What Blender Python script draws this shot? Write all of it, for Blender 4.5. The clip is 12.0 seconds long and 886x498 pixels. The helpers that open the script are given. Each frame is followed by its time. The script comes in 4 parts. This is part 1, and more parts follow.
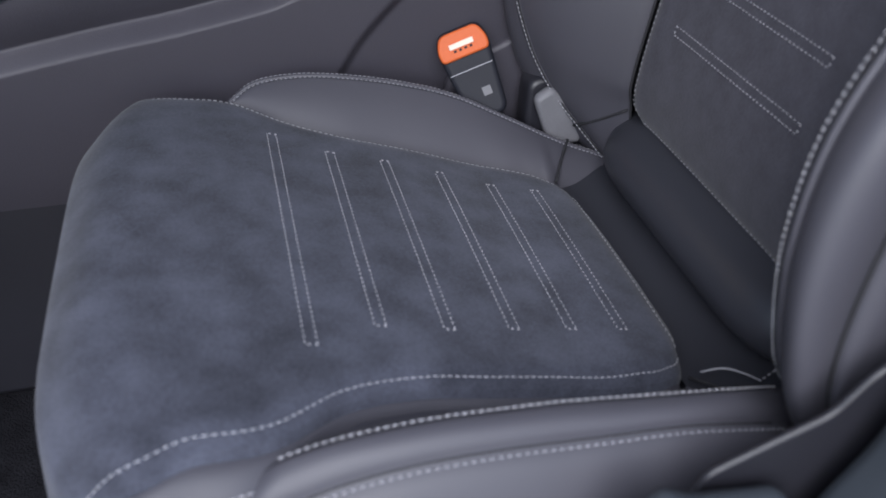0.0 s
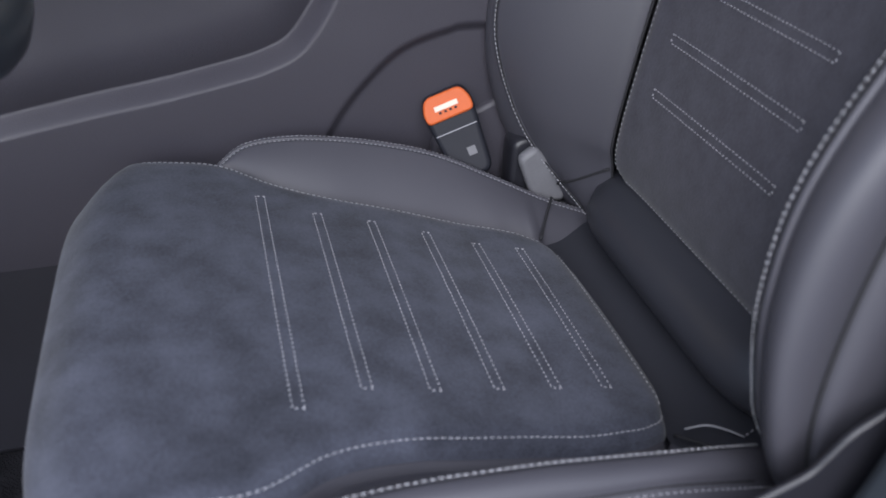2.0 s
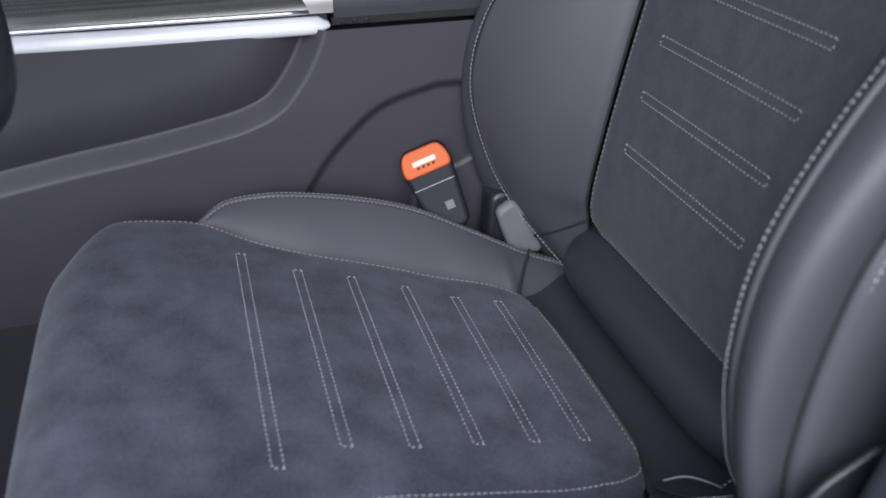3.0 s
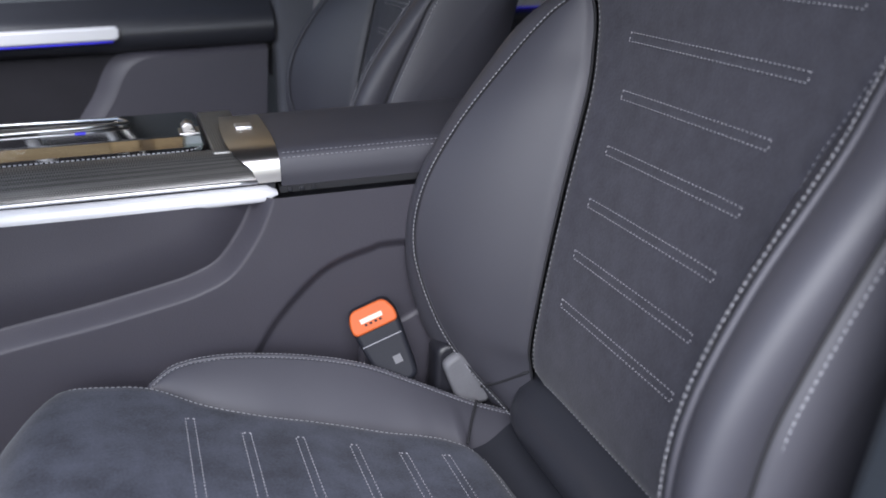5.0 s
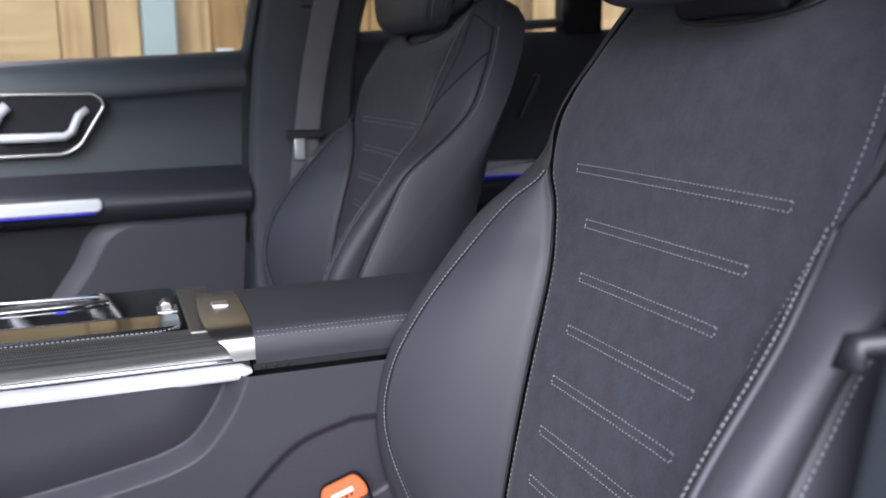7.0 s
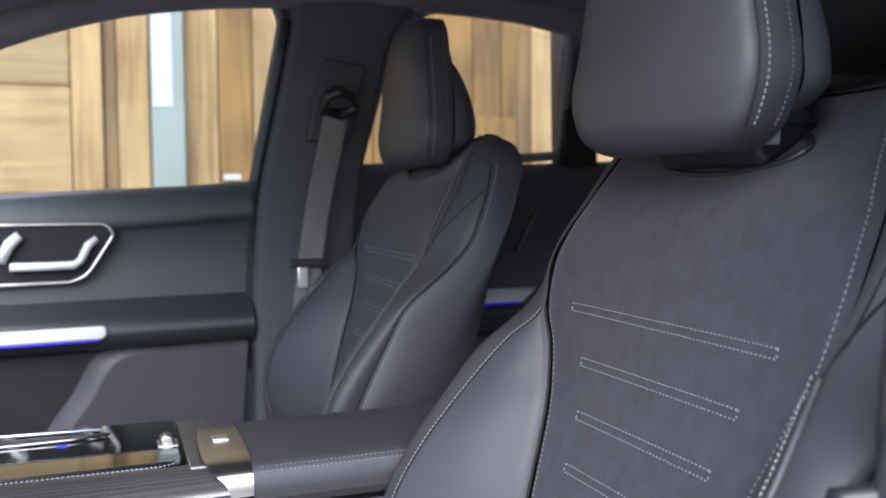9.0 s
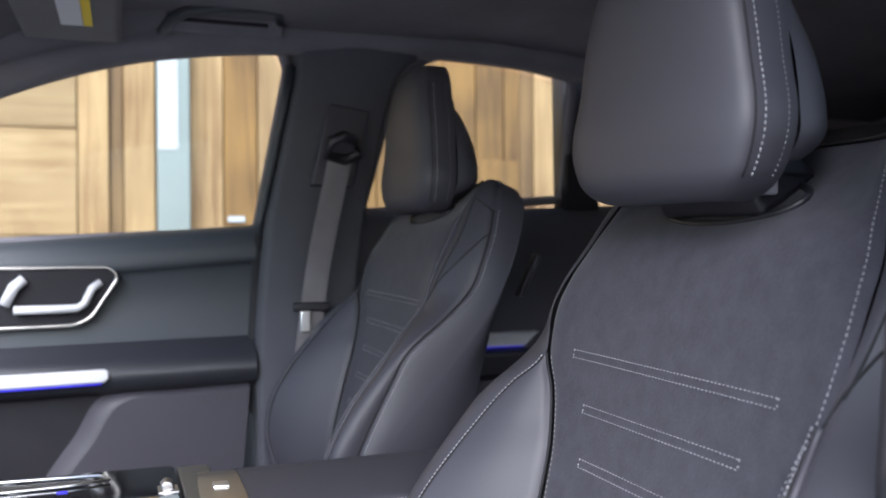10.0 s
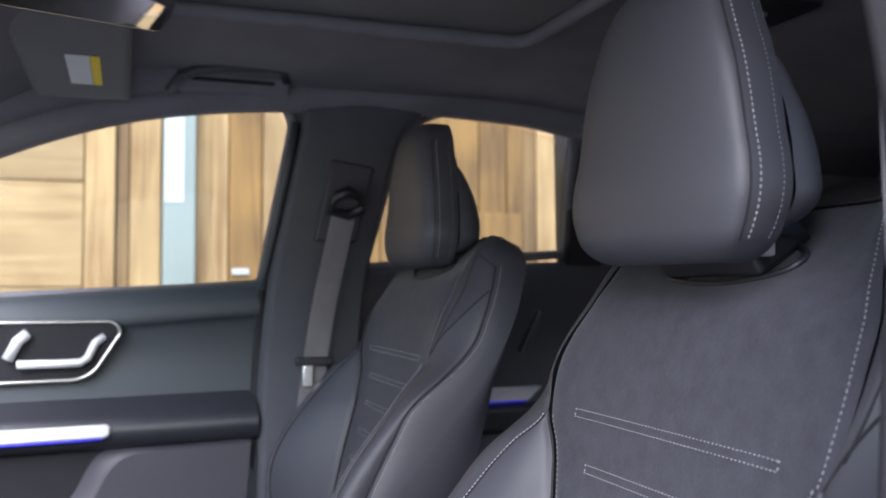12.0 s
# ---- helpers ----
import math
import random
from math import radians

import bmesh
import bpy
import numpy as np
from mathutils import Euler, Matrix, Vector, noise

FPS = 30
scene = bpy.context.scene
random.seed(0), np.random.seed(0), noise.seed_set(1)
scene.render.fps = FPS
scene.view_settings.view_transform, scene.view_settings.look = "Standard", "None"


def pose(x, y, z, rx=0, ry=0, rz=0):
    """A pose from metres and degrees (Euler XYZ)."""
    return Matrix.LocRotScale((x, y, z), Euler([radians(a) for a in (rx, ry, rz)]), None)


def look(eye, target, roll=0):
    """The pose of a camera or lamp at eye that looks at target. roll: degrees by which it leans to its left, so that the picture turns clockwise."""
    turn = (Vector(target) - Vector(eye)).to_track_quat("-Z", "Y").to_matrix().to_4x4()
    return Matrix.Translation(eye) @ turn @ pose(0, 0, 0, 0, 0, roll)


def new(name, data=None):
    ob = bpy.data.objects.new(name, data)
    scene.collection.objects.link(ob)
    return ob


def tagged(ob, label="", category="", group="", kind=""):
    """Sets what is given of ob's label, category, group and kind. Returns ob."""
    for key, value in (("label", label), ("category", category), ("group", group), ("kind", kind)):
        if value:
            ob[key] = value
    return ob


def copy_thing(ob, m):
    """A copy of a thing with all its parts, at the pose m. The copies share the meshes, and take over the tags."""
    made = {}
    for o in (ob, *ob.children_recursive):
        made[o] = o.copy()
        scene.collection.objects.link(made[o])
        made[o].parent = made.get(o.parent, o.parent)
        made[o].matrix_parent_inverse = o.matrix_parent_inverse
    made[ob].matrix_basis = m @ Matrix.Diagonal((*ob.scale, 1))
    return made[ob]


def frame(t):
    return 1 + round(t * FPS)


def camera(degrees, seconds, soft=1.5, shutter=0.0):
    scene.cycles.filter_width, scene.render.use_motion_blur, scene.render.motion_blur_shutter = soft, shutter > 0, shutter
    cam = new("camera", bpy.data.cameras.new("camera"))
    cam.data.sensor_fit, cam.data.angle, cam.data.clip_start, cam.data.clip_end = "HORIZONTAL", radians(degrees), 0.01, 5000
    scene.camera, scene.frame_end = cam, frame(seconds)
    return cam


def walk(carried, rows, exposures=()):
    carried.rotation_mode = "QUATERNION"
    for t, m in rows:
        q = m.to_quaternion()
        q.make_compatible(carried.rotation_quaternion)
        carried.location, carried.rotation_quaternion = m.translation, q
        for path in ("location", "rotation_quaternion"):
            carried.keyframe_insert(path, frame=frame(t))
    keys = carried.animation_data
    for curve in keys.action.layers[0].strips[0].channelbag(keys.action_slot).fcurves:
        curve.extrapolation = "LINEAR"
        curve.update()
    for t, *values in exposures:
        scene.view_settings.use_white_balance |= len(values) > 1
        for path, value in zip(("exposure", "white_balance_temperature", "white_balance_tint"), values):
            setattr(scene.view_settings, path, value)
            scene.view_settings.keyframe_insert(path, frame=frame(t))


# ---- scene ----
cam = camera(53.4, 12.0, soft=1.8)
cam.data.dof.use_dof, cam.data.dof.focus_distance, cam.data.dof.aperture_fstop = True, 0.80, 6.3
PATH = [
    (0, (0.0000, -0.4999, 1.0000), (0.4010, 1.0837, -0.1540), 0.39),
    (0.5, (0.0007, -0.5003, 1.0008), (0.4017, 1.0880, -0.1466), 0.36),
    (1, (0.0010, -0.5012, 1.0045), (0.4106, 1.1001, -0.1216), 0.32),
    (1.5, (0.0016, -0.5021, 1.0072), (0.4230, 1.1144, -0.0924), 0.27),
    (2, (0.0031, -0.5042, 1.0133), (0.4372, 1.1327, -0.0507), 0.16),
    (2.5, (0.0041, -0.5064, 1.0187), (0.4590, 1.1508, -0.0046), 0.05),
    (3, (0.0059, -0.5091, 1.0249), (0.4893, 1.1679, 0.0482), -0.00),
    (5, (0.0122, -0.5274, 1.0570), (0.6243, 1.2398, 0.3482), -0.46),
    (5.5, (0.0118, -0.5321, 1.0644), (0.6435, 1.2548, 0.4256), -0.45),
    (6, (0.0124, -0.5386, 1.0738), (0.6701, 1.2655, 0.5147), -0.55),
    (6.5, (0.0114, -0.5450, 1.0829), (0.6926, 1.2733, 0.6035), -0.61),
    (7, (0.0106, -0.5520, 1.0913), (0.7073, 1.2822, 0.7038), -0.58),
    (7.5, (0.0081, -0.5580, 1.0980), (0.7171, 1.2860, 0.7868), -0.59),
    (9.5, (0.0052, -0.5746, 1.1147), (0.7098, 1.2958, 1.0435), -0.29),
    (10, (0.0043, -0.5772, 1.1172), (0.7081, 1.2946, 1.0884), -0.25),
    (10.5, (0.0036, -0.5799, 1.1199), (0.7056, 1.2928, 1.1271), -0.25),
    (11, (0.0034, -0.5829, 1.1223), (0.7022, 1.2905, 1.1677), -0.24),
    (11.5, (0.0033, -0.5846, 1.1232), (0.7002, 1.2885, 1.1981), -0.14),
    (12, (0.0037, -0.5847, 1.1242), (0.6991, 1.2885, 1.2109), -0.16),
]
walk(cam, [(t, look(eye, target, roll)) for t, eye, target, roll in PATH], exposures=[(0.0, 0.36), (3.0, 0.42), (5.5, 0.72), (9.5, 1.25), (12.0, 1.38)])

# ---- light ----
world = bpy.data.worlds.new("sky")
scene.world = world
world.use_nodes = True
wn = world.node_tree
sky = wn.nodes.new("ShaderNodeTexSky")
sky.sky_type = "NISHITA"
sky.sun_disc = False
SUN_ELEVATION, SUN_AZIMUTH = 40.0, 202.0
sky.sun_elevation = radians(SUN_ELEVATION)
sky.sun_rotation = radians(SUN_AZIMUTH)
sky.dust_density = 1.0
wn.nodes["Background"].inputs[1].default_value = 0.15
wn.links.new(sky.outputs[0], wn.nodes["Background"].inputs[0])
lamp = bpy.data.lights.new("sun", "SUN")
lamp.energy, lamp.angle, lamp.color = 4.6, radians(58), (0.90, 0.92, 1.0)
az, el = radians(SUN_AZIMUTH), radians(SUN_ELEVATION)
sun = new("sun", lamp)
sun.matrix_world = look((math.sin(az) * math.cos(el) * 20, math.cos(az) * math.cos(el) * 20, math.sin(el) * 20), (0, 0, 0))


# ---- materials ----
def material(name, colour, rough=0.5, metal=0.0, vary=0.15, scale=8.0, grain=300.0, bump=0.1, sheen=0.0, spec=0.5, coat=0.0, depth=0.001):
    """A surface with colour variation at two scales and a fine relief; scale and grain are in cycles a metre."""
    m = bpy.data.materials.new(name)
    m.use_nodes = True
    nt = m.node_tree
    bsdf = nt.nodes["Principled BSDF"]
    co = nt.nodes.new("ShaderNodeTexCoord").outputs["Object"]
    big = nt.nodes.new("ShaderNodeTexNoise")
    big.inputs["Scale"].default_value, big.inputs["Detail"].default_value = scale, 5
    fine = nt.nodes.new("ShaderNodeTexNoise")
    fine.inputs["Scale"].default_value, fine.inputs["Detail"].default_value = grain, 3
    mix = nt.nodes.new("ShaderNodeMix")
    mix.data_type = "RGBA"
    lo = [c * (1 - vary) for c in colour]
    hi = [min(1, c * (1 + vary)) for c in colour]
    mix.inputs["A"].default_value, mix.inputs["B"].default_value = (*lo, 1), (*hi, 1)
    blend = nt.nodes.new("ShaderNodeMath")
    blend.operation = "MULTIPLY_ADD"
    blend.inputs[1].default_value = 0.35
    half = nt.nodes.new("ShaderNodeMath")
    half.operation = "MULTIPLY"
    half.inputs[1].default_value = 0.65
    ramp = nt.nodes.new("ShaderNodeMapRange")
    ramp.inputs["From Min"].default_value, ramp.inputs["From Max"].default_value = 0.32, 0.68
    for n in (big, fine):
        nt.links.new(co, n.inputs["Vector"])
    nt.links.new(fine.outputs[0], blend.inputs[0])
    nt.links.new(big.outputs[0], half.inputs[0])
    nt.links.new(half.outputs[0], blend.inputs[2])
    nt.links.new(blend.outputs[0], ramp.inputs["Value"])
    nt.links.new(ramp.outputs[0], mix.inputs["Factor"])
    nt.links.new(mix.outputs["Result"], bsdf.inputs["Base Color"])
    bsdf.inputs["Metallic"].default_value = metal
    bsdf.inputs["Specular IOR Level"].default_value = spec
    rr = nt.nodes.new("ShaderNodeMapRange")
    rr.inputs["To Min"].default_value, rr.inputs["To Max"].default_value = max(0.02, rough - 0.06), min(1, rough + 0.06)
    nt.links.new(big.outputs[0], rr.inputs["Value"])
    nt.links.new(rr.outputs[0], bsdf.inputs["Roughness"])
    if sheen:
        bsdf.inputs["Sheen Weight"].default_value = sheen
        bsdf.inputs["Sheen Roughness"].default_value = 0.45
    if coat:
        bsdf.inputs["Coat Weight"].default_value, bsdf.inputs["Coat Roughness"].default_value = coat, 0.05
    if bump:
        b = nt.nodes.new("ShaderNodeBump")
        b.inputs["Strength"].default_value, b.inputs["Distance"].default_value = bump, depth
        nt.links.new(fine.outputs[0], b.inputs["Height"])
        nt.links.new(b.outputs[0], bsdf.inputs["Normal"])
    return m


SUEDE_BACK = material("fine_suede", (0.053, 0.052, 0.065), 0.95, vary=0.18, scale=55, grain=420, bump=0.35, sheen=0.15, spec=0.1, depth=0.0008)
# same suede, bluer: the sky reflected on the cushion is put into its colour
SUEDE_SKY = material("suede", (0.052, 0.056, 0.075), 0.95, vary=0.45, scale=30, grain=520, bump=0.35, sheen=0.12, spec=0.1, depth=0.0008)
LEATHER = material("leather", (0.051, 0.050, 0.062), 0.53, vary=0.06, scale=5, grain=900, bump=0.18, depth=0.0004)
# darker copy of the leather: crease shade is put into its colour
DIM_LEATHER = material("dim_leather", (0.027, 0.028, 0.035), 0.38, vary=0.06, scale=5, grain=900, bump=0.18, depth=0.0004)
# near-black for marks and joints; the shadow in seams and gaps is painted in
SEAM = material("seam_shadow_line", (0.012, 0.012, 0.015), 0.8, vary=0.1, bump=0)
THREAD = material("thread", (0.38, 0.38, 0.41), 0.8, vary=0.12, scale=200, grain=900, bump=0.0)
PLASTIC = material("grained_plastic", (0.046, 0.043, 0.055), 0.55, vary=0.08, scale=7, grain=700, bump=0.4, depth=0.0006)
DARK = material("black_plastic", (0.016, 0.016, 0.021), 0.42, vary=0.1, scale=7, grain=500, bump=0.1)
BUCKLE = material("buckle_plastic", (0.013, 0.014, 0.020), 0.6, spec=0.25, vary=0.1, scale=20, grain=600, bump=0.15)
CAP_GREY = material("grey_cap_plastic", (0.13, 0.13, 0.142), 0.6, vary=0.12, scale=40, grain=600, bump=0.2)
GLOSS = material("piano_black", (0.006, 0.006, 0.007), 0.06, vary=0.05, bump=0, coat=1.0)
CHROME = material("satin_chrome", (0.86, 0.86, 0.88), 0.34, 1.0, vary=0.04, bump=0)
ALU = material("brushed_aluminium", (0.55, 0.53, 0.52), 0.30, 1.0, vary=0.05, grain=900, bump=0.05)
PILLAR_DARK = material("charcoal_pillar_trim", (0.078, 0.080, 0.093), 0.85, vary=0.10, scale=12, grain=700, bump=0.3, spec=0.2)
# near-black for the handle bowl and for shade put in as dark sheets
RECESS_SHADE = material("dark_recess_and_shade", (0.020, 0.019, 0.023), 0.8, vary=0.15, scale=20, grain=600, bump=0.3, spec=0.2)
HEADLINER = material("headliner_cloth", (0.165, 0.158, 0.180), 0.95, vary=0.12, scale=12, grain=700, bump=0.3, spec=0.15)
SHADE = material("sunroof_blind", (0.16, 0.157, 0.165), 0.9, vary=0.08, scale=12, grain=700, bump=0.2, spec=0.15)
CARPET = material("carpet", (0.014, 0.014, 0.017), 1.0, vary=0.35, scale=40, grain=420, bump=0.8, spec=0.05, depth=0.004)
WEBBING = material("belt_webbing", (0.160, 0.150, 0.162), 0.75, vary=0.12, scale=30, grain=900, bump=0.3)
ORANGE = material("orange_plastic", (0.52, 0.105, 0.028), 0.5, spec=0.25, vary=0.06, bump=0.05)
PALE = material("pale_lettering", (0.72, 0.55, 0.45), 0.5, vary=0.05, bump=0)
GREY = material("grey_paint", (0.30, 0.30, 0.33), 0.6, vary=0.1, bump=0)
NOTICE = material("grey_notice_paper", (0.33, 0.34, 0.37), 0.8, vary=0.08, scale=12, bump=0)
STEEL = material("grey_steel", (0.150, 0.178, 0.178), 0.6, 0.0, vary=0.1, scale=3, grain=90, bump=0.1)
PAPER = material("paper", (0.58, 0.59, 0.63), 0.8, vary=0.04, bump=0)
YELLOW = material("yellow_print", (0.75, 0.55, 0.02), 0.6, vary=0.05, bump=0)
PAINT = material("car_paint", (0.012, 0.02, 0.045), 0.25, 0.3, vary=0.05, bump=0, coat=1.0)
TRIM_BLUE = material("satin_trim", (0.038, 0.045, 0.055), 0.5, vary=0.06, scale=7, grain=700, bump=0.25, depth=0.0005)
PILLAR_CLOTH = material("pale_pillar_cloth", (0.066, 0.061, 0.068), 0.9, vary=0.2, scale=14, grain=420, bump=0.3, spec=0.2)
# chrome as pale diffuse colour: its reflection of the sky is painted in
SHEEN_CHROME = material("chrome_painted_sheen", (0.66, 0.66, 0.69), 0.38, 0.1, vary=0.03, bump=0)
# unseen ground, kept pale so that it bounces light into the cabin
GROUND = material("pale_bounce_paving", (0.45, 0.44, 0.43), 0.9, vary=0.2, scale=1.5, grain=120, bump=0.5)


def glowing(name, colour, strength):
    m = bpy.data.materials.new(name)
    m.use_nodes = True
    b = m.node_tree.nodes["Principled BSDF"]
    b.inputs["Base Color"].default_value = (*[0.5 * c for c in colour], 1)
    b.inputs["Emission Color"].default_value = (*colour, 1)
    b.inputs["Emission Strength"].default_value = strength
    return m


BLUE_LED = glowing("ambient_light_blue", (0.06, 0.05, 1.0), 0.22)


def glass(name):
    """Thin clear pane: lets light straight through, with a faint gloss."""
    m = bpy.data.materials.new(name)
    m.use_nodes = True
    nt = m.node_tree
    nt.nodes.remove(nt.nodes["Principled BSDF"])
    clear = nt.nodes.new("ShaderNodeBsdfTransparent")
    clear.inputs[0].default_value = (0.93, 0.96, 0.94, 1)
    gloss = nt.nodes.new("ShaderNodeBsdfGlossy")
    gloss.inputs["Roughness"].default_value = 0.02
    fres = nt.nodes.new("ShaderNodeFresnel")
    fres.inputs["IOR"].default_value = 1.18
    mix = nt.nodes.new("ShaderNodeMixShader")
    nt.links.new(fres.outputs[0], mix.inputs[0])
    nt.links.new(clear.outputs[0], mix.inputs[1])
    nt.links.new(gloss.outputs[0], mix.inputs[2])
    nt.links.new(mix.outputs[0], nt.nodes["Material Output"].inputs[0])
    return m


GLASS = glass("window_glass")


def mirror_glass():
    m = bpy.data.materials.new("mirror_silver")
    m.use_nodes = True
    b = m.node_tree.nodes["Principled BSDF"]
    b.inputs["Base Color"].default_value = (0.85, 0.86, 0.87, 1)
    b.inputs["Metallic"].default_value, b.inputs["Roughness"].default_value = 1.0, 0.02
    return m


MIRROR = mirror_glass()


def carbon():
    """Fine diagonal weave in dark grey metal."""
    m = material("woven_metal_trim", (0.20, 0.20, 0.21), 0.34, 0.7, vary=0.05, bump=0.0)
    nt = m.node_tree
    b = nt.nodes["Principled BSDF"]
    co = nt.nodes.new("ShaderNodeTexCoord").outputs["Object"]
    rot = nt.nodes.new("ShaderNodeMapping")
    rot.inputs["Rotation"].default_value = (0, 0, radians(45))
    nt.links.new(co, rot.inputs["Vector"])
    ch = nt.nodes.new("ShaderNodeTexChecker")
    ch.inputs["Scale"].default_value = 620
    ch.inputs["Color1"].default_value, ch.inputs["Color2"].default_value = (0.10, 0.098, 0.095, 1), (0.24, 0.235, 0.23, 1)
    nt.links.new(rot.outputs[0], ch.inputs["Vector"])
    nt.links.new(ch.outputs[0], b.inputs["Base Color"])
    return m


CARBON = carbon()


def wood(name, colour, dark, along):
    """Weathered boards: long grain along one axis, knots and a tone of its own for each board."""
    m = bpy.data.materials.new(name)
    m.use_nodes = True
    nt = m.node_tree
    b = nt.nodes["Principled BSDF"]
    b.inputs["Roughness"].default_value = 0.75
    co = nt.nodes.new("ShaderNodeTexCoord").outputs["Object"]
    info = nt.nodes.new("ShaderNodeObjectInfo").outputs["Random"]
    add = nt.nodes.new("ShaderNodeVectorMath")
    add.operation = "MULTIPLY_ADD"
    add.inputs[1].default_value = (17, 17, 17)
    nt.links.new(info, add.inputs[0])
    nt.links.new(co, add.inputs[2])
    mp = nt.nodes.new("ShaderNodeMapping")
    mp.inputs["Scale"].default_value = (18, 18, 1.0) if along == "z" else (1.0, 18, 18)
    nt.links.new(add.outputs[0], mp.inputs["Vector"])
    grain = nt.nodes.new("ShaderNodeTexNoise")
    grain.inputs["Scale"].default_value, grain.inputs["Detail"].default_value, grain.inputs["Distortion"].default_value = 1.6, 7, 0.7
    nt.links.new(mp.outputs[0], grain.inputs["Vector"])
    blot = nt.nodes.new("ShaderNodeTexNoise")
    blot.inputs["Scale"].default_value, blot.inputs["Detail"].default_value = 2.2, 4
    nt.links.new(add.outputs[0], blot.inputs["Vector"])
    r = nt.nodes.new("ShaderNodeValToRGB")
    r.color_ramp.elements[0].position, r.color_ramp.elements[1].position = 0.38, 0.61
    r.color_ramp.elements[0].color, r.color_ramp.elements[1].color = (*dark, 1), (*colour, 1)
    sm = nt.nodes.new("ShaderNodeMath")
    sm.operation = "MULTIPLY_ADD"
    sm.inputs[1].default_value, sm.inputs[2].default_value = 0.5, 0.0
    av = nt.nodes.new("ShaderNodeMath")
    av.operation = "MULTIPLY_ADD"
    av.inputs[1].default_value = 0.5
    nt.links.new(grain.outputs[0], sm.inputs[0])
    nt.links.new(blot.outputs[0], av.inputs[0])
    nt.links.new(sm.outputs[0], av.inputs[2])
    nt.links.new(av.outputs[0], r.inputs[0])
    hsv = nt.nodes.new("ShaderNodeHueSaturation")
    val = nt.nodes.new("ShaderNodeMapRange")
    val.inputs["To Min"].default_value, val.inputs["To Max"].default_value = 0.78, 1.12
    nt.links.new(info, val.inputs["Value"])
    nt.links.new(val.outputs[0], hsv.inputs["Value"])
    nt.links.new(r.outputs[0], hsv.inputs["Color"])
    nt.links.new(hsv.outputs[0], b.inputs["Base Color"])
    bp = nt.nodes.new("ShaderNodeBump")
    bp.inputs["Strength"].default_value, bp.inputs["Distance"].default_value = 0.4, 0.004
    nt.links.new(grain.outputs[0], bp.inputs["Height"])
    nt.links.new(bp.outputs[0], b.inputs["Normal"])
    return m


WOOD_LIGHT = wood("pale_pine", (0.29, 0.190, 0.092), (0.15, 0.082, 0.034), "z")
WOOD_GOLD = wood("golden_pine", (0.18, 0.095, 0.026), (0.065, 0.031, 0.009), "z")
WOOD_DARK = wood("brown_pine", (0.16, 0.092, 0.036), (0.075, 0.040, 0.017), "z")
WOOD_FLAT = wood("pale_pine_level", (0.29, 0.200, 0.104), (0.19, 0.115, 0.053), "x")


# ---- mesh helpers ----
def part(name, mesh, mat, parent=None, label=""):
    """One mesh object, under a thing or a part when a parent is given."""
    if isinstance(mesh, bmesh.types.BMesh):
        me = bpy.data.meshes.new(name)
        mesh.to_mesh(me)
        mesh.free()
        mesh = me
    if not mesh.materials:
        mesh.materials.append(mat)
    ob = new(name, mesh)
    if parent is not None:
        ob.parent = parent
        if parent.parent is None:
            ob.matrix_parent_inverse = parent.matrix_basis.inverted()
    return tagged(ob, label)


def raw(name, verts, faces, smooth=True):
    me = bpy.data.meshes.new(name)
    me.from_pydata([tuple(float(c) for c in v) for v in verts], [], faces)
    me.validate()
    if smooth:
        me.polygons.foreach_set("use_smooth", [True] * len(me.polygons))
    return me


def spline(pts):
    """A smooth curve through evenly keyed points; u from 0 to 1, one value or an array."""
    p = np.array(pts, float)
    n = len(p) - 1
    ext = np.vstack([2 * p[0] - p[1], p, 2 * p[-1] - p[-2]])

    def at(u):
        u = np.clip(np.asarray(u, float), 0, 1) * n
        k = np.minimum(u.astype(int), n - 1)
        f = (u - k)[..., None]
        a, b, c, d = ext[k], ext[k + 1], ext[k + 2], ext[k + 3]
        return 0.5 * (2 * b + (c - a) * f + (2 * a - 5 * b + 4 * c - d) * f**2 + (3 * b - a - 3 * c + d) * f**3)

    return at


def graph(pts):
    """A smooth function of one variable through (x, value) pairs."""
    xs = np.array([q[0] for q in pts], float)
    ys = np.array([q[1] for q in pts], float)
    m = np.gradient(ys, xs)

    def at(x):
        x = np.clip(np.asarray(x, float), xs[0], xs[-1])
        k = np.clip(np.searchsorted(xs, x) - 1, 0, len(xs) - 2)
        h = xs[k + 1] - xs[k]
        t = (x - xs[k]) / h
        return (2 * t**3 - 3 * t**2 + 1) * ys[k] + (t**3 - 2 * t**2 + t) * h * m[k] + (3 * t**2 - 2 * t**3) * ys[k + 1] + (t**3 - t**2) * h * m[k + 1]

    return at


def sheet(name, fn, nu, nv, flip=False, us=None, vs=None):
    """A grid surface fn(u, v) -> (..., 3)."""
    u = np.linspace(0, 1, nu) if us is None else np.array(us)
    v = np.linspace(0, 1, nv) if vs is None else np.array(vs)
    nu, nv = len(u), len(v)
    uu, vv = np.meshgrid(u, v, indexing="ij")
    p = fn(uu, vv).reshape(-1, 3)
    faces = []
    for i in range(nu - 1):
        for j in range(nv - 1):
            q = (i * nv + j, (i + 1) * nv + j, (i + 1) * nv + j + 1, i * nv + j + 1)
            faces.append(q[::-1] if flip else q)
    return raw(name, p, faces)


def xyz(x, y, z):
    return np.stack(np.broadcast_arrays(x, y, z), -1)


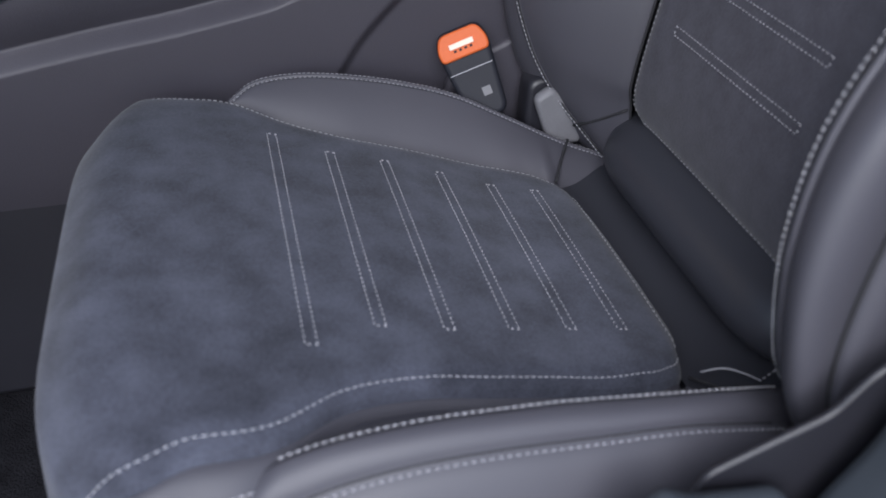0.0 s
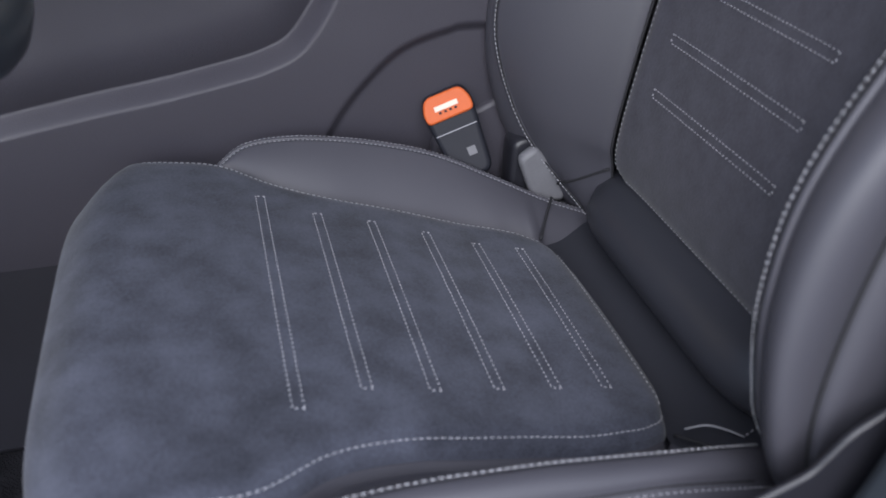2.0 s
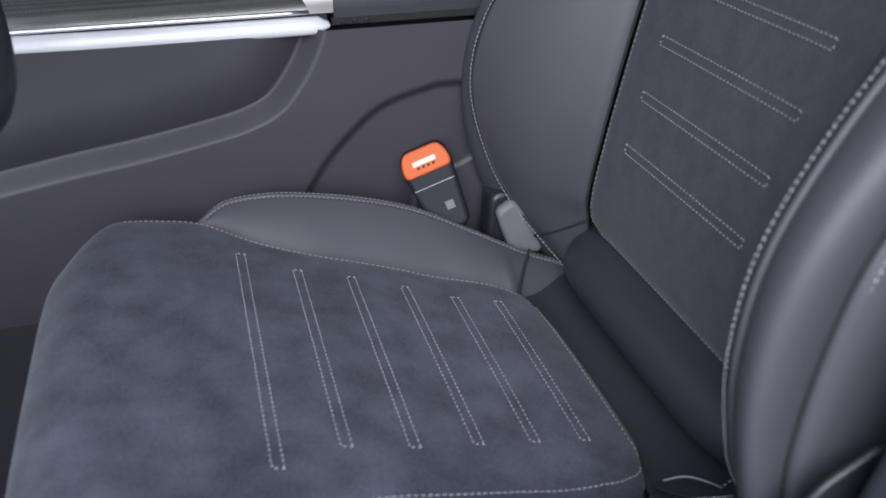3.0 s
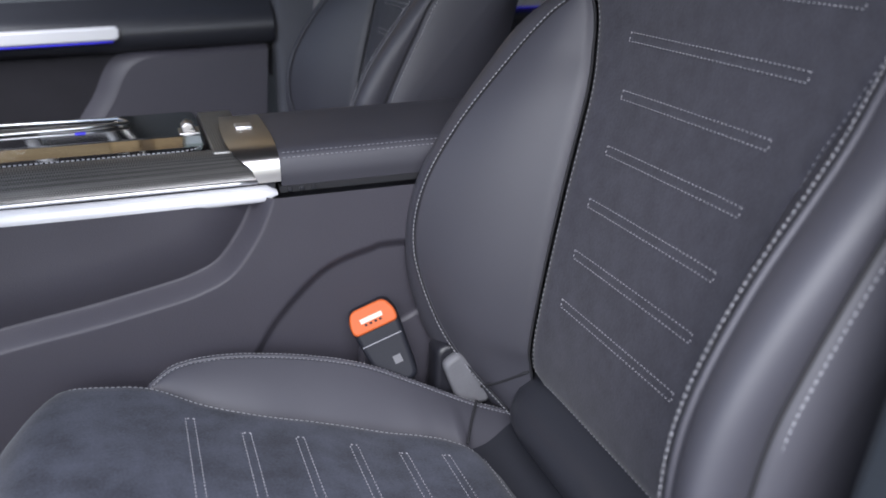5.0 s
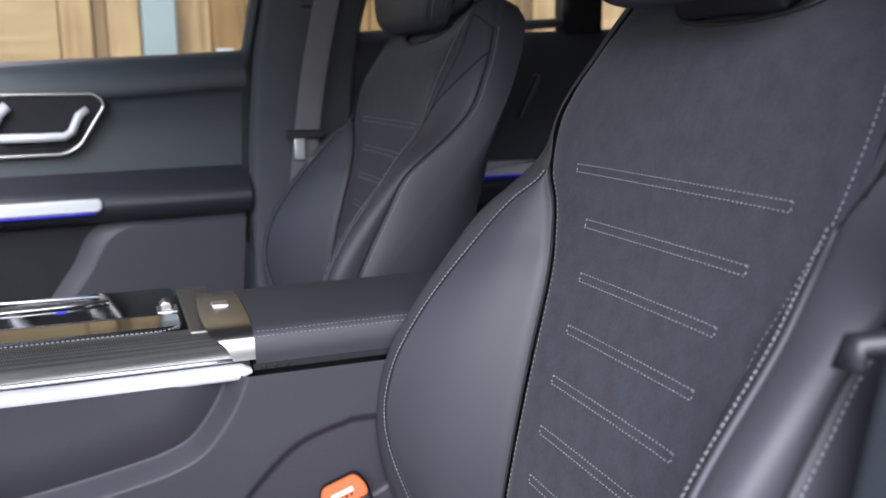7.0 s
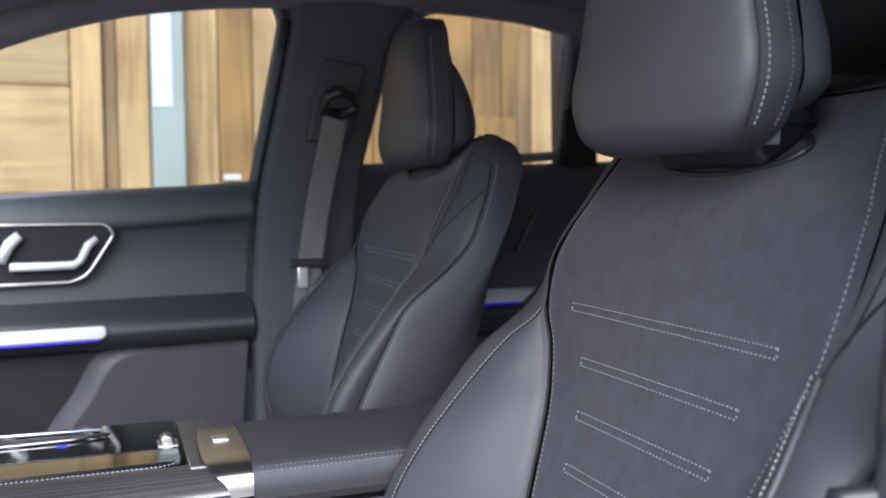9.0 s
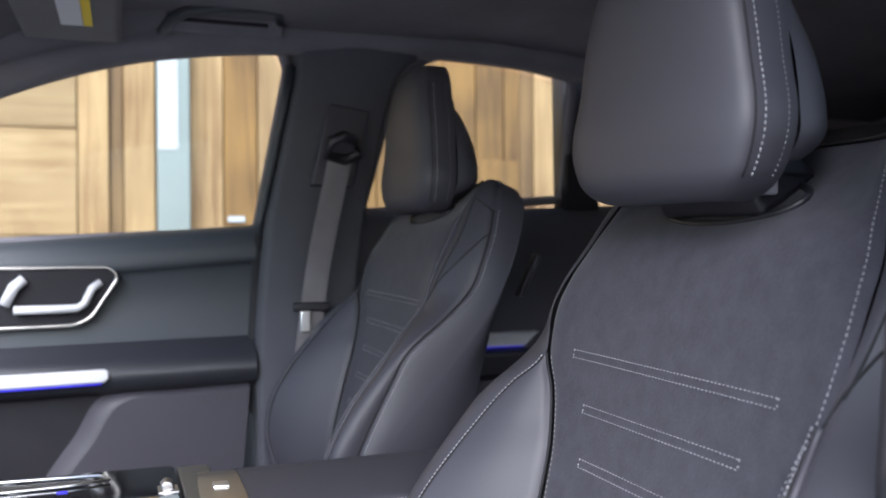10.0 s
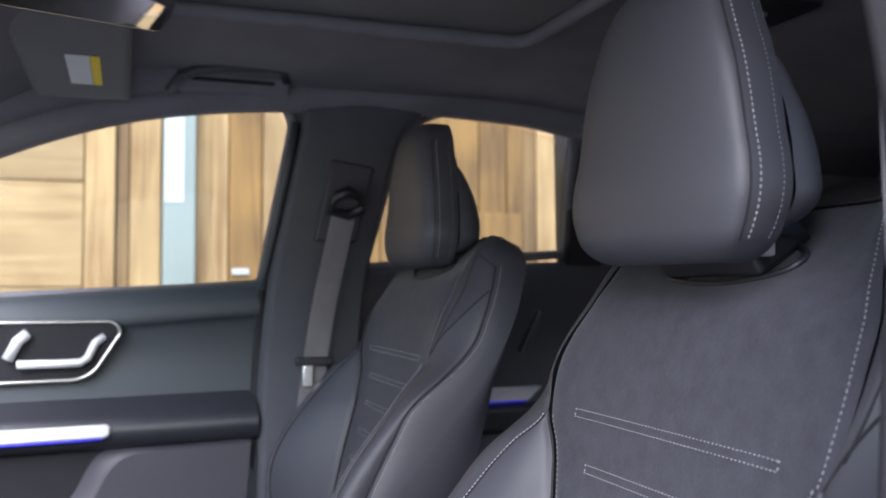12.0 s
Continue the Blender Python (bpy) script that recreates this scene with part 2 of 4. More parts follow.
def even(pts, step):
    """Points and tangents at an even step along a polyline."""
    p = np.array(pts, float)
    seg = np.linalg.norm(np.diff(p, axis=0), axis=1)
    s = np.r_[0, np.cumsum(seg)]
    at = np.arange(step / 2, s[-1], step)
    q = np.stack([np.interp(at, s, p[:, k]) for k in range(3)], -1)
    h = step * 0.3
    a = np.stack([np.interp(at - h, s, p[:, k]) for k in range(3)], -1)
    b = np.stack([np.interp(at + h, s, p[:, k]) for k in range(3)], -1)
    t = b - a
    return q, t / np.maximum(np.linalg.norm(t, axis=1), 1e-9)[:, None]


def stitches(name, lines, parent, length=0.0030, step=0.0045, r=0.0006, mat=None):
    """Small spindles of thread along lines, joined."""
    verts, faces = [], []
    for line in lines:
        q, t = even(line, step)
        for c, d in zip(q, t):
            side = np.cross(d, (0.31, 0.17, 0.93))
            side /= np.linalg.norm(side)
            up = np.cross(d, side)
            k = len(verts)
            for o in (-0.5, 0.5):
                for w in (side, up, -side, -up):
                    verts.append(c + d * length * o * 0.7 + w * r)
            verts += [c - d * length * 0.5, c + d * length * 0.5]
            for m in range(4):
                n = (m + 1) % 4
                faces += [(k + m, k + n, k + 4 + n, k + 4 + m), (k + n, k + m, k + 8), (k + 4 + m, k + 4 + n, k + 9)]
    ob = part(name, raw(name, verts, faces), mat or THREAD, parent)
    ob["kind"] = "stuff"
    return ob


def tube(name, pts, r, n=8, closed=False, flat=1.0):
    """A round bead along a line; flat squeezes it across."""
    p = np.array(pts, float)
    t = np.gradient(p, axis=0)
    if closed:
        t = np.roll(p, -1, 0) - np.roll(p, 1, 0)
    t /= np.maximum(np.linalg.norm(t, axis=1), 1e-9)[:, None]
    verts, faces = [], []
    ref = np.array((0.13, 0.21, 0.97))
    for c, d in zip(p, t):
        a = np.cross(d, ref)
        a /= np.linalg.norm(a)
        b = np.cross(d, a)
        for k in range(n):
            w = 2 * math.pi * k / n
            verts.append(c + r * (a * math.cos(w) + flat * b * math.sin(w)))
    m = len(p)
    for i in range(m if closed else m - 1):
        for k in range(n):
            j = (i + 1) % m
            faces.append((i * n + k, i * n + (k + 1) % n, j * n + (k + 1) % n, j * n + k))
    if not closed:
        faces += [tuple(range(n))[::-1], tuple(range((m - 1) * n, m * n))]
    return raw(name, verts, faces)


def rbox(x0, x1, y0, y1, z0, z1, r=0.004, seg=2):
    bm = bmesh.new()
    bmesh.ops.create_cube(bm, size=1)
    bmesh.ops.transform(bm, matrix=Matrix.Translation(((x0 + x1) / 2, (y0 + y1) / 2, (z0 + z1) / 2)) @ Matrix.Diagonal((x1 - x0, y1 - y0, z1 - z0, 1)), verts=bm.verts)
    if r:
        bmesh.ops.bevel(bm, geom=bm.edges[:], offset=r, segments=seg, profile=0.5, affect="EDGES")
    bm.normal_update()
    for f in bm.faces:
        f.smooth = max(abs(c) for c in f.normal) < 0.999
    return bm


def prism(outline, lo, hi, axis="y", r=0.004, seg=2):
    """An outline in the two other axes, given depth along one axis, with rounded rims."""
    bm = bmesh.new()

    def place(a, b, d):
        return {"x": (d, a, b), "y": (a, d, b), "z": (a, b, d)}[axis]

    low = [bm.verts.new(place(a, b, lo)) for a, b in outline]
    high = [bm.verts.new(place(a, b, hi)) for a, b in outline]
    n = len(outline)
    f1, f2 = bm.faces.new(low), bm.faces.new(high[::-1])
    for i in range(n):
        bm.faces.new((low[i], high[i], high[(i + 1) % n], low[(i + 1) % n]))
    bmesh.ops.recalc_face_normals(bm, faces=bm.faces[:])
    if r:
        bmesh.ops.bevel(bm, geom=list({e for f in (f1, f2) if f.is_valid for e in f.edges}), offset=r, segments=seg, profile=0.5, affect="EDGES")
    bm.normal_update()
    for f in bm.faces:
        f.smooth = bool(r) and abs(f.normal["xyz".index(axis)]) < 0.999
    return bm


def rounded(pts, r, n=5):
    """An outline with its corners rounded."""
    out = []
    m = len(pts)
    for i in range(m):
        a, b, c = (np.array(pts[(i + k) % m], float) for k in (-1, 0, 1))
        la, lc = np.linalg.norm(a - b), np.linalg.norm(c - b)
        d = min(r, la * 0.45, lc * 0.45)
        p, q = b + (a - b) / la * d, b + (c - b) / lc * d
        for k in range(n + 1):
            t = k / n
            out.append(tuple((1 - t) ** 2 * p + 2 * t * (1 - t) * b + t * t * q))
    return out


def thing(name, label, category, at=(0, 0, 0), group="", kind=""):
    ob = new(name)
    ob.location = at
    ob.empty_display_size = 0.05
    return tagged(ob, label, category, group, kind)


def smooth01(x):
    x = np.clip(x, 0, 1)
    return x * x * (3 - 2 * x)

FLOOR = 0.32  # carpet of the cabin above the ground

# ---- ground and the wall of boards ----
def ground_sheet():
    n = 40
    return sheet("ground", lambda u, v: xyz((u - .5) * 600, (v - .5) * 600, .006 * np.sin(u * 90) * np.cos(v * 70)), n, n)


tagged(part("ground", ground_sheet(), GROUND), "unseen pale paved yard that bounces light into the cabin", "ground", kind="structure")


# ---- the front seats ----
# Seams of the backrest from the crease at the cushion to the top: edge of the suede panel, ridge of the bolster, outer seam.
EDGE = spline([(.332, .135, .600), (.324, .130, .660), (.319, .125, .690), (.328, .122, .757), (.347, .126, .838), (.371, .137, .914), (.382, .150, .950), (.388, .161, .977),
               (.391, .175, 1.006), (.402, .182, 1.046), (.416, .180, 1.075), (.436, .172, 1.105), (.452, .160, 1.135), (.472, .145, 1.165), (.500, .125, 1.184)])
RIDGE = spline([(.322, .163, .597), (.276, .193, .659), (.253, .207, .711), (.241, .213, .769), (.250, .210, .825), (.282, .205, .882), (.333, .198, .944), (.361, .189, .976),
                (.3895, .1765, 1.004), (.403, .186, 1.046), (.418, .185, 1.075), (.438, .177, 1.105), (.455, .165, 1.135), (.475, .150, 1.166), (.503, .130, 1.185)])
OUTER = spline([(.335, .205, .590), (.285, .232, .640), (.268, .235, .690), (.267, .235, .746), (.277, .235, .810), (.293, .235, .851), (.325, .236, .913), (.350, .237, .955),
                (.405, .236, 1.000), (.440, .232, 1.035), (.458, .226, 1.070), (.474, .216, 1.105), (.488, .200, 1.140), (.503, .180, 1.165), (.520, .152, 1.184)])
HEM = .8 / 14  # lower edge of the suede panel
JOIN = 8 / 14  # where ridge and panel edge meet
FACE = graph([(.59, .345), (.655, .327), (.70, .324), (.749, .331), (.792, .341), (.835, .353), (.878, .367), (.921, .380), (.965, .392), (1.01, .400), (1.06, .412), (1.10, .424),
              (1.12, .438), (1.138, .464), (1.16, .492), (1.184, .520)])
# Cushion: profile of the top along x, and half width of its suede panel.
TOP = graph([(-.13, .664), (-.105, .686), (-.07, .690), (-.03, .685), (.02, .674), (.065, .662), (.106, .650), (.148, .637), (.19, .623), (.23, .613), (.274, .599), (.34, .585)])
HALF = graph([(-.14, .200), (-.097, .205), (-.055, .196), (-.007, .190), (.032, .165), (.076, .152), (.122, .148), (.17, .143), (.22, .137), (.245, .130), (.262, .116), (.272, .09)])
RIM = spline([(-.010, .197, .672), (.013, .204, .684), (.046, .2025, .688), (.084, .200, .685), (.133, .198, .675), (.182, .194, .660), (.231, .184, .637), (.280, .172, .613), (.321, .162, .598)])

NEAR_RIM = spline([(-.030, .198, .652), (-.012, .200, .667), (.002, .201, .6735), (.0245, .2015, .6785), (.0525, .2015, .6805), (.081, .2015, .6805), (.1105, .2015, .6785), (.141, .2012, .6757),
                   (.173, .2008, .671), (.210, .200, .665), (.250, .196, .655), (.285, .186, .638), (.321, .168, .605)])
NEAR_SEAM = spline([(-.034, .216, .640), (-.018, .218, .654), (-.001, .218, .6592), (.021, .218, .6655), (.0486, .218, .6695), (.0766, .218, .6705), (.1055, .218, .6695), (.1353, .218, .6672),
                    (.1662, .218, .6645), (.201, .217, .6605), (.240, .214, .650), (.280, .206, .632), (.325, .190, .600)])


def pinch(d, w=0.005, depth=0.004):
    """How far a cover is drawn in at a distance d from its seam."""
    return depth * np.exp(-((d / w) ** 2))


def seat_face(u, v):
    """Suede panel of the backrest: u across from -1 to 1, v up from the roll to the top."""
    a = EDGE(HEM + v * (1 - HEM))
    z = a[..., 2]
    k = np.abs(u)
    x = a[..., 0] + (FACE(z) - a[..., 0]) * (1 - k**6)
    half = a[..., 1] * (1 - .07 * (1 - smooth01(v / .05)) ** 2)
    d = (1 - k) * half
    low = .006 * np.exp(-((v / .016) ** 2))
    return xyz(x + pinch(d, 0.006, 0.006) + low, u * half, z)


def face_point(y, z):
    v = np.linspace(0, 1, 400)
    e = EDGE(HEM + v * (1 - HEM))
    vv = np.interp(z, e[:, 2], v)
    w = np.interp(z, e[:, 2], e[:, 1])
    return seat_face(np.asarray(y / w), np.asarray(vv)) - np.array((0.0008, 0, 0))


def bolster_inner(s):
    def fn(u, v):
        v = v * JOIN
        a, b = EDGE(v), RIDGE(v)
        p = a * (1 - u[..., None]) + b * u[..., None]
        dx, dy = (b - a)[..., 0], (b - a)[..., 1]
        w = np.hypot(dx, dy) + 1e-6
        n = np.stack([-dy / w, dx / w, 0 * w], -1)
        width = np.linalg.norm(b - a, axis=-1)
        lift = 0.0055 * np.sin(math.pi * u**1.15) * np.minimum(1, width / 0.06) - pinch(u * width, 0.004, 0.003)
        p = p + n * lift[..., None]
        return p * np.array((1, s, 1))

    return fn


def bolster_outer(s):
    def fn(u, v):
        b, g = RIDGE(v), OUTER(v)
        mid = (b + g) / 2
        fade = (1 - smooth01((v - 0.36) / 0.22))[..., None]
        ctrl = mid + (np.array((-.030, .022, 0)) * fade + np.array((-.006, .003, .008)) * (1 - fade))
        ctrl[..., 0] = np.where(fade[..., 0] > .5, np.minimum(ctrl[..., 0], b[..., 0] + 0.004), ctrl[..., 0])
        q = u[..., None]
        p = (1 - q) ** 2 * b + 2 * q * (1 - q) * ctrl + q**2 * g
        width = np.linalg.norm(g - b, axis=-1)
        n = ctrl - mid
        n = n / np.linalg.norm(n, axis=-1, keepdims=True)
        p = p - n * (pinch((1 - u) * width, 0.004, 0.003) + pinch(u * width, 0.003, 0.002))[..., None]
        return p * np.array((1, s, 1))

    return fn


BACK_EDGE = spline([(.36, .21, .56), (.30, .236, .62), (.275, .239, .66), (.277, .241, .71), (.292, .242, .775), (.318, .243, .83), (.360, .244, .88), (.400, .244, .925),
                    (.452, .243, .985), (.482, .238, 1.030), (.498, .230, 1.060), (.513, .219, 1.090), (.530, .204, 1.120), (.543, .184, 1.150), (.548, .150, 1.172)])


def wing_band(s):
    """Leather between the outer seam and the flank panel."""
    def fn(u, v):
        g, k = OUTER(v), BACK_EDGE(v)
        q = u[..., None]
        p = g * (1 - q) + k * q
        width = np.linalg.norm(k - g, axis=-1)
        p[..., 1] += 0.002 * np.sin(math.pi * u) - pinch(u * width, 0.004, 0.004)
        return p * np.array((1, s, 1))

    return fn


SPINE = graph([(.48, .395), (.62, .402), (.80, .430), (.95, .470), (1.04, .494), (1.10, .522), (1.15, .546), (1.19, .552)])


def bolster_side(s):
    def fn(u, v):
        g = BACK_EDGE(v)
        zr = 0.50 + (g[..., 2] - 0.50) * 0.98
        rear = np.stack([np.maximum(SPINE(zr), g[..., 0] + .002), 0.225 - 0.02 * v - 0.10 * smooth01((v - .75) / .25), zr], -1)
        q = u[..., None]
        p = g * (1 - q) + rear * q
        width = np.linalg.norm(rear - g, axis=-1)
        p[..., 1] += 0.008 * np.sin(math.pi * u)
        return p * np.array((1, s, 1))

    return fn


def cushion_top(u, v):
    """Suede panel of the cushion: u across from -1 to 1, v from the front apron to the rear edge."""
    k = np.abs(u)
    apron = 0.22
    low = np.clip(1 - v / apron, 0, 1)
    x = np.where(v > apron, -.13 + (v - apron) / (1 - apron) * (.274 + .13), -.13 - 0.012 * np.sin(low * 2.2))
    z = np.where(v > apron, TOP(x), .664 - 0.22 * low**1.15)
    half = np.where(v > apron, HALF(x), .200 - .012 * low)
    front = 1 - smooth01((x + .14) / .13)
    x = x + 0.030 * k**5 * front
    d = (1 - k) * half
    drop = 0.007 * np.exp(-((d / 0.007) ** 2)) + 0.010 * front * k**6
    rear = (.274 - x) * (v > apron)
    drop = drop + np.where(v > apron, 0.008 * np.exp(-((rear / 0.007) ** 2)), 0)
    return xyz(x, u * half, z - drop + 0.003 * (1 - k**2) * (v > apron))


def cushion_point(x, y):
    v = 0.22 + (np.asarray(x, float) + .13) / (.274 + .13) * 0.78
    h = HALF(x)
    return cushion_top(np.asarray(y / h), v) + np.array((0, 0, 0.0008))


def cushion_lip(s, tall):
    """The upright border below the edge of the suede panel."""
    def fn(u, v):
        x = -.135 + v * (.272 + .135)
        e = cushion_top(np.ones_like(v), 0.22 + (np.maximum(x, -.13) + .13) / .404 * 0.78)
        e = e + xyz(0 * u, 0.003 * u, -tall * u)
        return e * np.array((1, s, 1))

    return fn


def cushion_bolster(s):
    """Leather side of the cushion: out of the groove, over the rim, down the flank."""
    def fn(u, v):
        r = RIM(v)
        x = r[..., 0]
        lo = np.stack([x, HALF(np.minimum(x, .262)) + .002, TOP(x) - .014], -1)
        lo[..., 1] = np.where(x > .262, np.minimum(r[..., 1] - 0.02, 0.13), lo[..., 1])
        flank = r + np.array((0, .0125, -.019))
        foot = r * np.array((1, 0, 0)) + np.stack([0 * x, 0 * x + .238, 0 * x + .46], -1)
        q = u[..., None]
        a = np.clip(q / 0.35, 0, 1)
        inner = lo * (1 - a) + r * a
        inner[..., 2] += (0.0035 * np.sin(math.pi * a))[..., 0]
        b = np.clip((q - 0.35) / 0.3, 0, 1)
        over = (1 - b) ** 2 * r + 2 * b * (1 - b) * (r + np.array((0, .016, .003))) + b**2 * flank
        c = np.clip((q - 0.65) / 0.35, 0, 1)
        down = flank * (1 - c) + foot * c
        p = np.where(q < 0.35, inner, np.where(q < 0.65, over, down))
        dent = pinch((u - 0.65) * 0.1, 0.004, 0.0025)
        p[..., 1] -= dent
        return p * np.array((1, s, 1))

    return fn


def near_bolster(u, v):
    """Leather side of the cushion beside the door: a soft roll from the rim to a low seam, then the sloping flank."""
    r, g = NEAR_RIM(v), NEAR_SEAM(v)
    x = r[..., 0]
    lo = np.stack([x, np.minimum(HALF(np.minimum(x, .262)) + .010, r[..., 1] - .006), np.minimum(r[..., 2] - .024, TOP(x) - .014)], -1)
    foot = g + np.array((0, .040, -.13))
    q = u[..., None]
    a, b, c = np.clip(q / .3, 0, 1), np.clip((q - .3) / .35, 0, 1), np.clip((q - .65) / .35, 0, 1)
    inner = (1 - a) ** 2 * lo + 2 * a * (1 - a) * np.stack([x, r[..., 1] - .010, lo[..., 2] + .008], -1) + a**2 * r
    over = (1 - b) ** 2 * r + 2 * b * (1 - b) * ((r + g) / 2 + np.array((0, .0045, .0065))) + b**2 * g
    down = (1 - c) ** 2 * g + 2 * c * (1 - c) * (g + np.array((0, .031, -.020))) + c**2 * foot
    p = np.where(q < .3, inner, np.where(q < .65, over, down))
    p[..., 2] -= pinch((u - .65) * .1, .003, .002) + pinch((u - .3) * .1, .0025, .0012)
    return p * np.array((1, -1, 1))


def near_band(u, v):
    """Leather strip under the suede edge: broad round the front corner, sinking into the groove behind it."""
    x = -.130 + v * .385
    e = cushion_top(np.ones_like(v), 0.22 + (np.clip(x, -.13, .27) + .13) / .404 * 0.78)
    top = e + xyz(0 * x, .0005 + 0 * x, -.0050 + 0 * x)
    k = smooth01((x + .035) / .060)
    out = np.stack([x, top[..., 1] + .018 * (1 - k) + .0075 * k, top[..., 2] - .010 * (1 - k) - .0060 * k], -1)
    low = np.stack([x, np.maximum(out[..., 1] + .020 * (1 - k) + .001, 0), out[..., 2] - .10 * (1 - k) - .035 * k], -1)
    q = u[..., None]
    a, b = np.clip(q / .45, 0, 1), np.clip((q - .45) / .55, 0, 1)
    mid = top * (1 - a) + out * a
    mid[..., 2] += (.0025 * np.sin(math.pi * a))[..., 0]
    down = (1 - b) ** 2 * out + 2 * b * (1 - b) * (out + np.array((0, .006, -.006))) + b**2 * low
    p = np.where(q < .45, mid, down)
    return p * np.array((1, -1, 1))


def row_lines(kind, at, half):
    """The four sides of one narrow stitched frame."""
    n = 40
    y = np.linspace(-half, half, n)
    g = 0.0034
    if kind == "back":
        lines = [face_point(y, at + o) for o in (-g, g)]
        lines += [face_point(np.full(4, e), at + np.linspace(-g, g, 4)) for e in (-half, half)]
    else:
        lines = [cushion_point(np.full(n, at + o), y) for o in (-g, g)]
        lines += [cushion_point(at + np.linspace(-g, g, 4), np.full(4, e)) for e in (-half, half)]
    return lines


def build_seat(name, label):
    seat = thing(name, label, "car seat", (0.1, 0, FLOOR), "front seats")
    part("cushion_panel", sheet("cushion_panel", lambda u, v: cushion_top(2 * u - 1, v), 61, 90), SUEDE_SKY, seat, "dark suede cushion panel with the sky's blue put into its colour")
    part("backrest_panel", sheet("backrest_panel", lambda u, v: seat_face(2 * u - 1, v), 61, 90), SUEDE_BACK, seat, "dark grey suede backrest panel")
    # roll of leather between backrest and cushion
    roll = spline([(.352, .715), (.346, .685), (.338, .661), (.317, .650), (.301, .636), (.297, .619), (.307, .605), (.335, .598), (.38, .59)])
    part("lumbar_roll", sheet("lumbar_roll", lambda u, v: xyz(roll(v)[..., 0] + .026 * np.abs(2 * u - 1) ** 8, (2 * u - 1) * .150, roll(v)[..., 1]), 30, 20), DIM_LEATHER, seat, "smooth leather roll with crease shade put into its dark colour")
    hem = seat_face(np.linspace(-.97, .97, 60), np.full(60, .004)) + np.array((-.001, 0, -.0005))
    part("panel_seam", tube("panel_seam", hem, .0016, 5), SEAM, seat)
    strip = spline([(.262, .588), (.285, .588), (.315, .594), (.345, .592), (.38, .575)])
    part("rear_strip", sheet("rear_strip", lambda u, v: xyz(strip(v)[..., 0], (2 * u - 1) * .205, strip(v)[..., 1] + .002 * np.abs(2 * u - 1) ** 3), 30, 16), DIM_LEATHER, seat, "smooth leather strip behind the cushion with crease shade put into its colour")
    for s in (1, -1):
        part("backrest_bolster", sheet("backrest_bolster", bolster_inner(s), 26, 70), LEATHER, seat, "smooth dark grey leather bolster")
        part("bolster_wing", sheet("bolster_wing", bolster_outer(s), 22, 90), LEATHER, seat)
        part("wing_band", sheet("wing_band", wing_band(s), 16, 90), LEATHER, seat)
        if s < 0:
            leaf = bolster_outer(s)(np.linspace(0.02, 1, 40) ** 1.3, np.linspace(JOIN + .006, .80, 40))
            part("shoulder_seam", tube("shoulder_seam", leaf, .0011, 5), SEAM, seat)
            leaf = bolster_outer(s)(np.r_[np.linspace(.10, .30, 30), np.linspace(.30, .95, 20)], np.r_[np.linspace(JOIN + .03, .90, 30), np.linspace(.905, .86, 20)])
            part("shoulder_seam", tube("shoulder_seam", leaf, .0009, 5), SEAM, seat)
        part("cross_seam", tube("cross_seam", spline([(.262, .128 * s, .598), (.274, .150 * s, .606), (.287, .170 * s, .6155)])(np.linspace(0, 1, 12)), .0014, 5), SEAM, seat)
        part("cross_seam", tube("cross_seam", spline([(.296, .180 * s, .624), (.304, .155 * s, .640), (.323, .131 * s, .660)])(np.linspace(0, 1, 12)), .0014, 5), SEAM, seat)
        if s < 0:
            part("corner_piping", tube("corner_piping", spline([(.272, .124 * s, .597), (.284, .130 * s, .603), (.296, .137 * s, .602), (.306, .142 * s, .598)])(np.linspace(0, 1, 16)), .0007, 5), GREY, seat)
            stitches("corner_stitching", [spline([(.306, .142 * s, .599), (.318, .138 * s, .601), (.330, .134 * s, .604)])(np.linspace(0, 1, 10))], seat, .0028, .0048, .0005)
        part("backrest_side", sheet("backrest_side", bolster_side(s), 16, 60), LEATHER, seat)
        part("cushion_border", sheet("cushion_border", cushion_lip(s, .018 if s > 0 else .0055), 4, 80), SUEDE_SKY, seat)
        part("cushion_bolster", sheet("cushion_bolster", cushion_bolster(s) if s > 0 else near_bolster, 60, 80), LEATHER, seat, "smooth dark grey leather cushion bolster")
        if s < 0:
            part("cushion_corner", sheet("cushion_corner", near_band, 24, 90), LEATHER, seat)
        m = np.array((1, s, 1))
        v = np.linspace(0, JOIN, 120)
        ridge = RIDGE(v) * m
        part("piping", tube("piping", ridge + np.array((-.0005, 0, 0)), .0024, 6), LEATHER, seat)
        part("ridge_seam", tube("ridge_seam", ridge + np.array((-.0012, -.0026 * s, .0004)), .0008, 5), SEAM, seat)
        stitches("ridge_stitching", [ridge + np.array((-.0030, -.0042 * s, 0.0008))], seat, .0028, .0042, .00042)
        vo = np.linspace(0.05, 0.86 if s < 0 else 0.50, 140)
        stitches("outer_stitching", [OUTER(vo) * m + np.array((.007, .003 * s, 0))], seat, .0030, .0046, .00042)
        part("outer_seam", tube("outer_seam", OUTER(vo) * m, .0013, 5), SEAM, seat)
        ve = np.linspace(JOIN * 0.92, 0.97, 80)
        if s < 0:
            stitches("edge_stitching", [seat_face(np.full(80, s * 0.965), (ve - HEM) / (1 - HEM)) + np.array((-.0008, 0, 0))], seat, .0028, .0046, .0004)
        vl = np.linspace(HEM, JOIN, 90)
        stitches("edge_stitching", [seat_face(np.full(90, s * 0.955), (vl - HEM) / (1 - HEM)) + np.array((-.0008, 0, 0))], seat, .0026, .0050, .0004, GREY)
